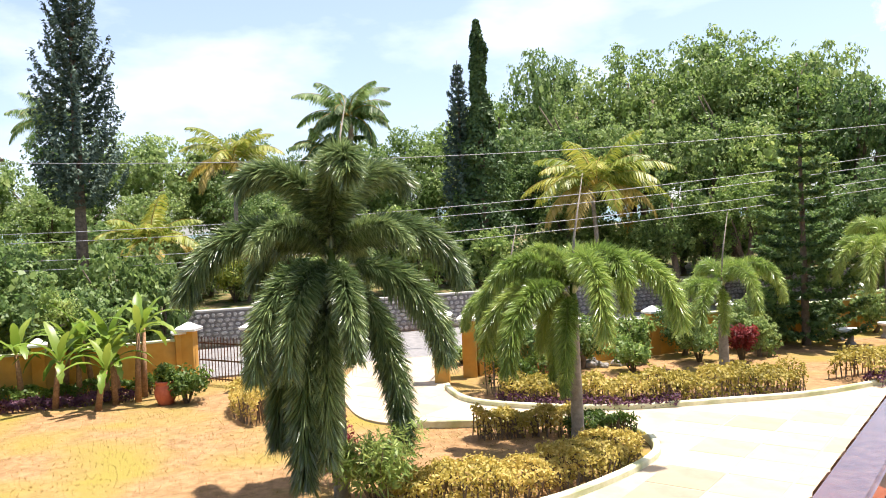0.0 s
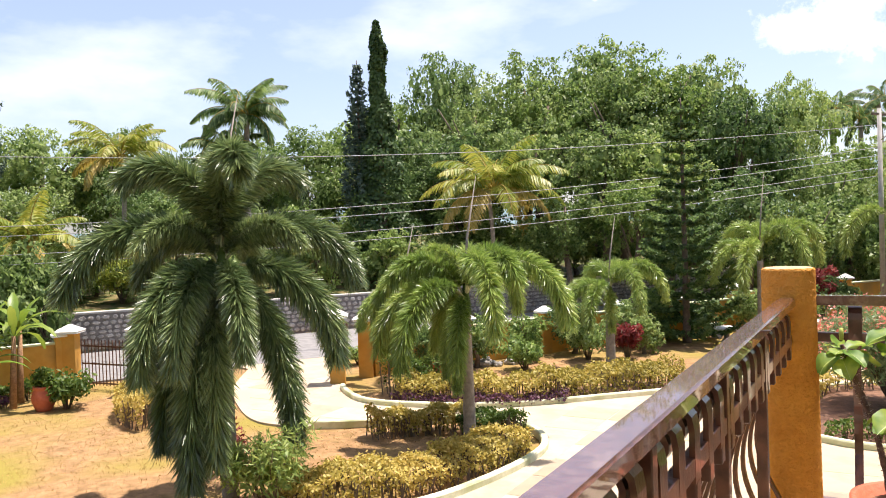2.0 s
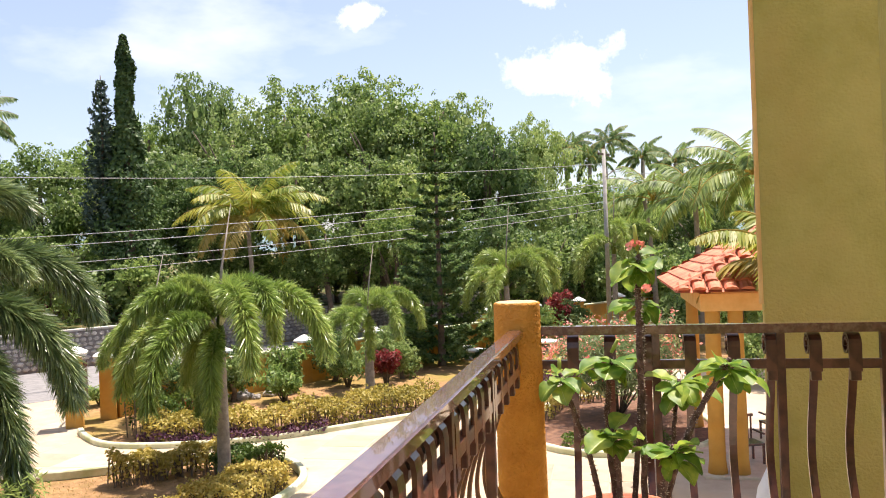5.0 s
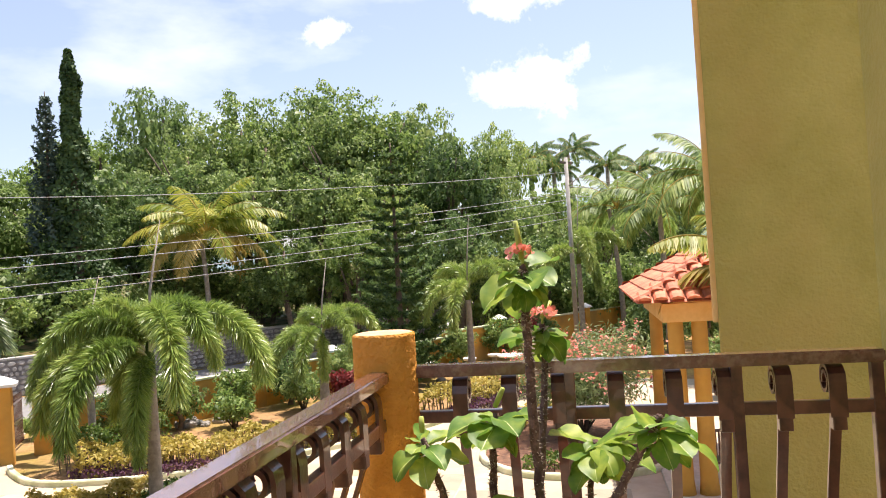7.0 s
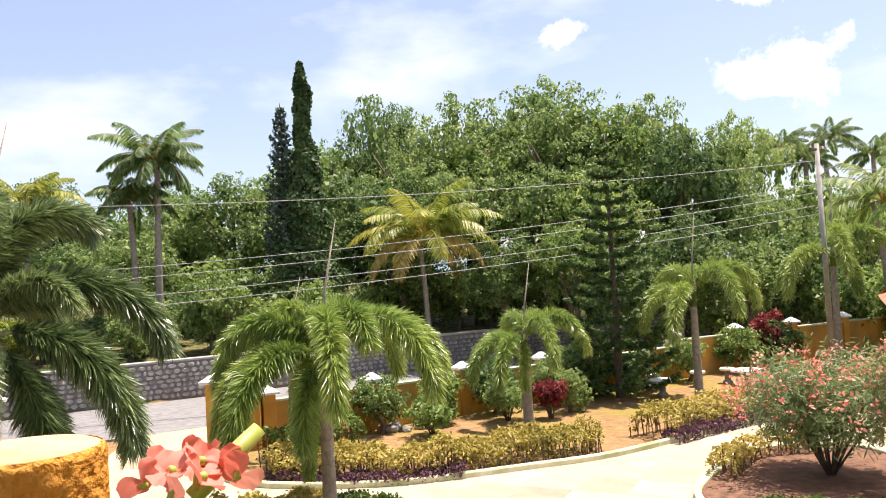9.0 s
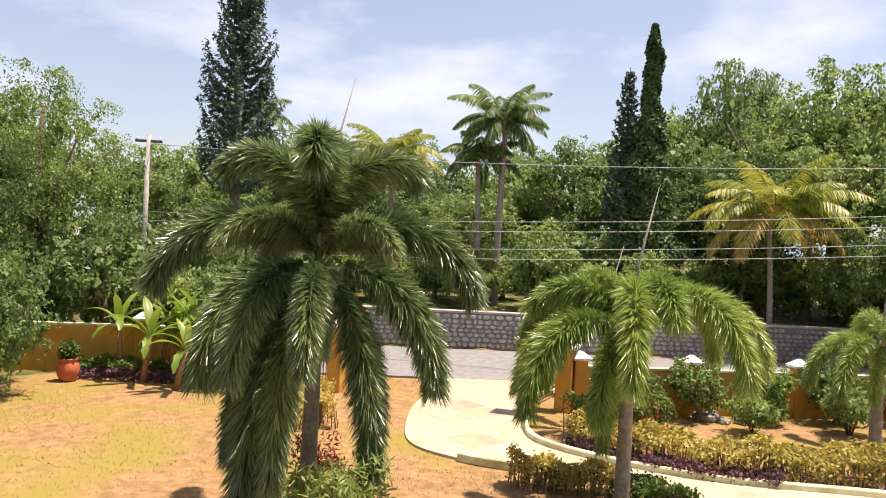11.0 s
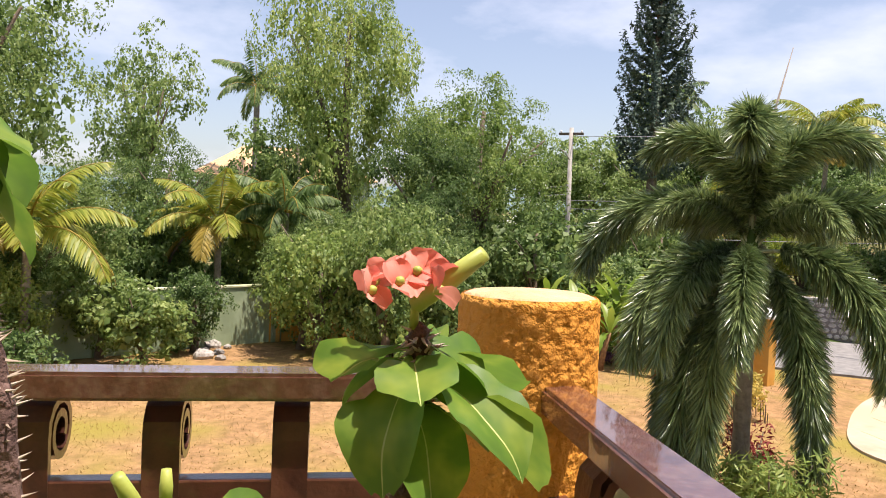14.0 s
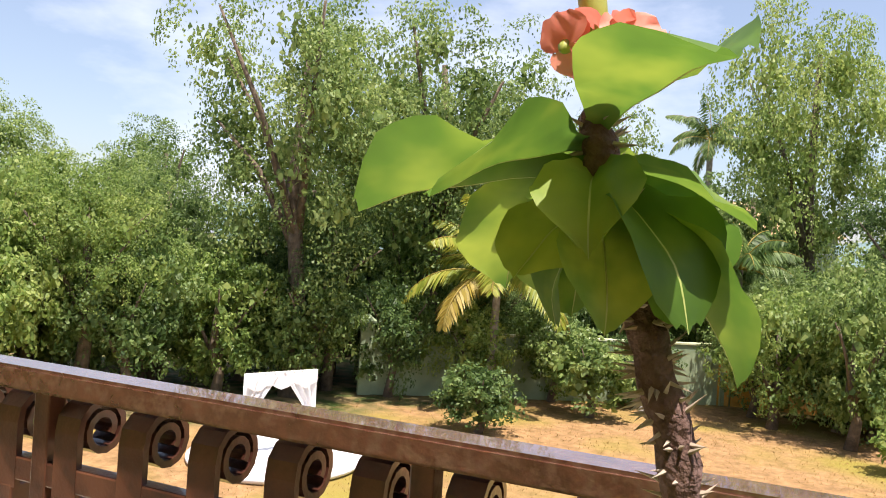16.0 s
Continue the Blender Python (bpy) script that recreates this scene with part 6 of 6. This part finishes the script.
def balcony_pot():
    p = thing("plant_pot", 0.52, -0.54, 2.95, "round terracotta pot on the balcony floor", "plant pot")
    part("bowl", lathe("bowl", [(0.0, 0), (0.15, 0), (0.17, 0.03), (0.235, 0.25), (0.26, 0.26), (0.26, 0.31), (0.235, 0.31), (0.22, 0.26), (0.0, 0.26)], "terracotta", 40), p)
    part("earth", lathe("earth", [(0.215, 0.255), (0.2, 0.275), (0.0, 0.28)], "soil", 32), p, "dry brown soil")


balcony_pot()


# ---------- driveway slabs ----------
def inside(poly, x, y):
    hit = False
    for (x0, y0), (x1, y1) in zip(poly, poly[1:] + poly[:1]):
        if (y0 > y) != (y1 > y) and x < x0 + (y - y0) * (x1 - x0) / (y1 - y0):
            hit = not hit
    return hit


def drive_slabs():
    area = [(p.x, p.y) for p in lawn_edge] + [(4.5, -1.5), (4.5, 26)] + [(p.x, p.y) for p in list(bed_edge)[::-1]]
    bed = [(p.x, p.y) for p in bed2_edge]
    bm = bmesh.new()
    box(bm, -0.585, -0.585, -0.03, 0.585, 0.585, 0)
    bmesh.ops.bevel(bm, geom=[e for e in bm.edges if e.verts[0].co.z > -0.01 and e.verts[1].co.z > -0.01], offset=0.012, segments=1, affect="EDGES")
    me = bm_mesh("slab", bm, "slab")
    rng = random.Random(9)
    for i in range(-16, 8):
        for j in range(-2, 26):
            x, y = -7.5 + i * 1.2, 2 + j * 1.2
            ok = all(inside(area, x + dx, y + dy) and not inside(bed, x + dx, y + dy) for dx in (-0.75, 0.75) for dy in (-0.75, 0.75))
            if ok and (x < -2.2 or y < 14 or y > 21):
                part("slab", me, driveway, m=pose(x, y, GZ + 0.068 + rng.uniform(-0.003, 0.003)))


def dry_grass():
    """Short dry blades over the sunny part of the lawn."""
    area = [(p.x, p.y) for p in lawn_edge] + [(4.5, -1.5), (4.5, 26)] + [(p.x, p.y) for p in list(bed_edge)[::-1]]
    rng = np.random.default_rng(77)
    x, y = rng.uniform(-25, -1.2, 46000), rng.uniform(-12, 16, 46000)
    keep = np.array([not inside(area, u, v) for u, v in zip(x, y)])
    x, y = x[keep], y[keep]
    n = len(x)
    P = np.stack([x, y, np.full(n, GZ - 0.004)], 1)
    az = rng.uniform(0, 6.283, n)
    side = np.stack([np.cos(az), np.sin(az), 0 * az], 1) * rng.uniform(0.006, 0.015, n)[:, None]
    tall = np.stack([rng.normal(0, 0.025, n), rng.normal(0, 0.025, n), rng.uniform(0.016, 0.042, n)], 1)
    tagged(new("dry_grass", quads_of("dry_grass", np.stack([P - side, P + side, P + tall + side * 0.3, P + tall - side * 0.3], 1), "dry_grass")),
           "short sun-dried straw-coloured grass of the lawn", "grass", kind="stuff")


dry_grass()
drive_slabs()
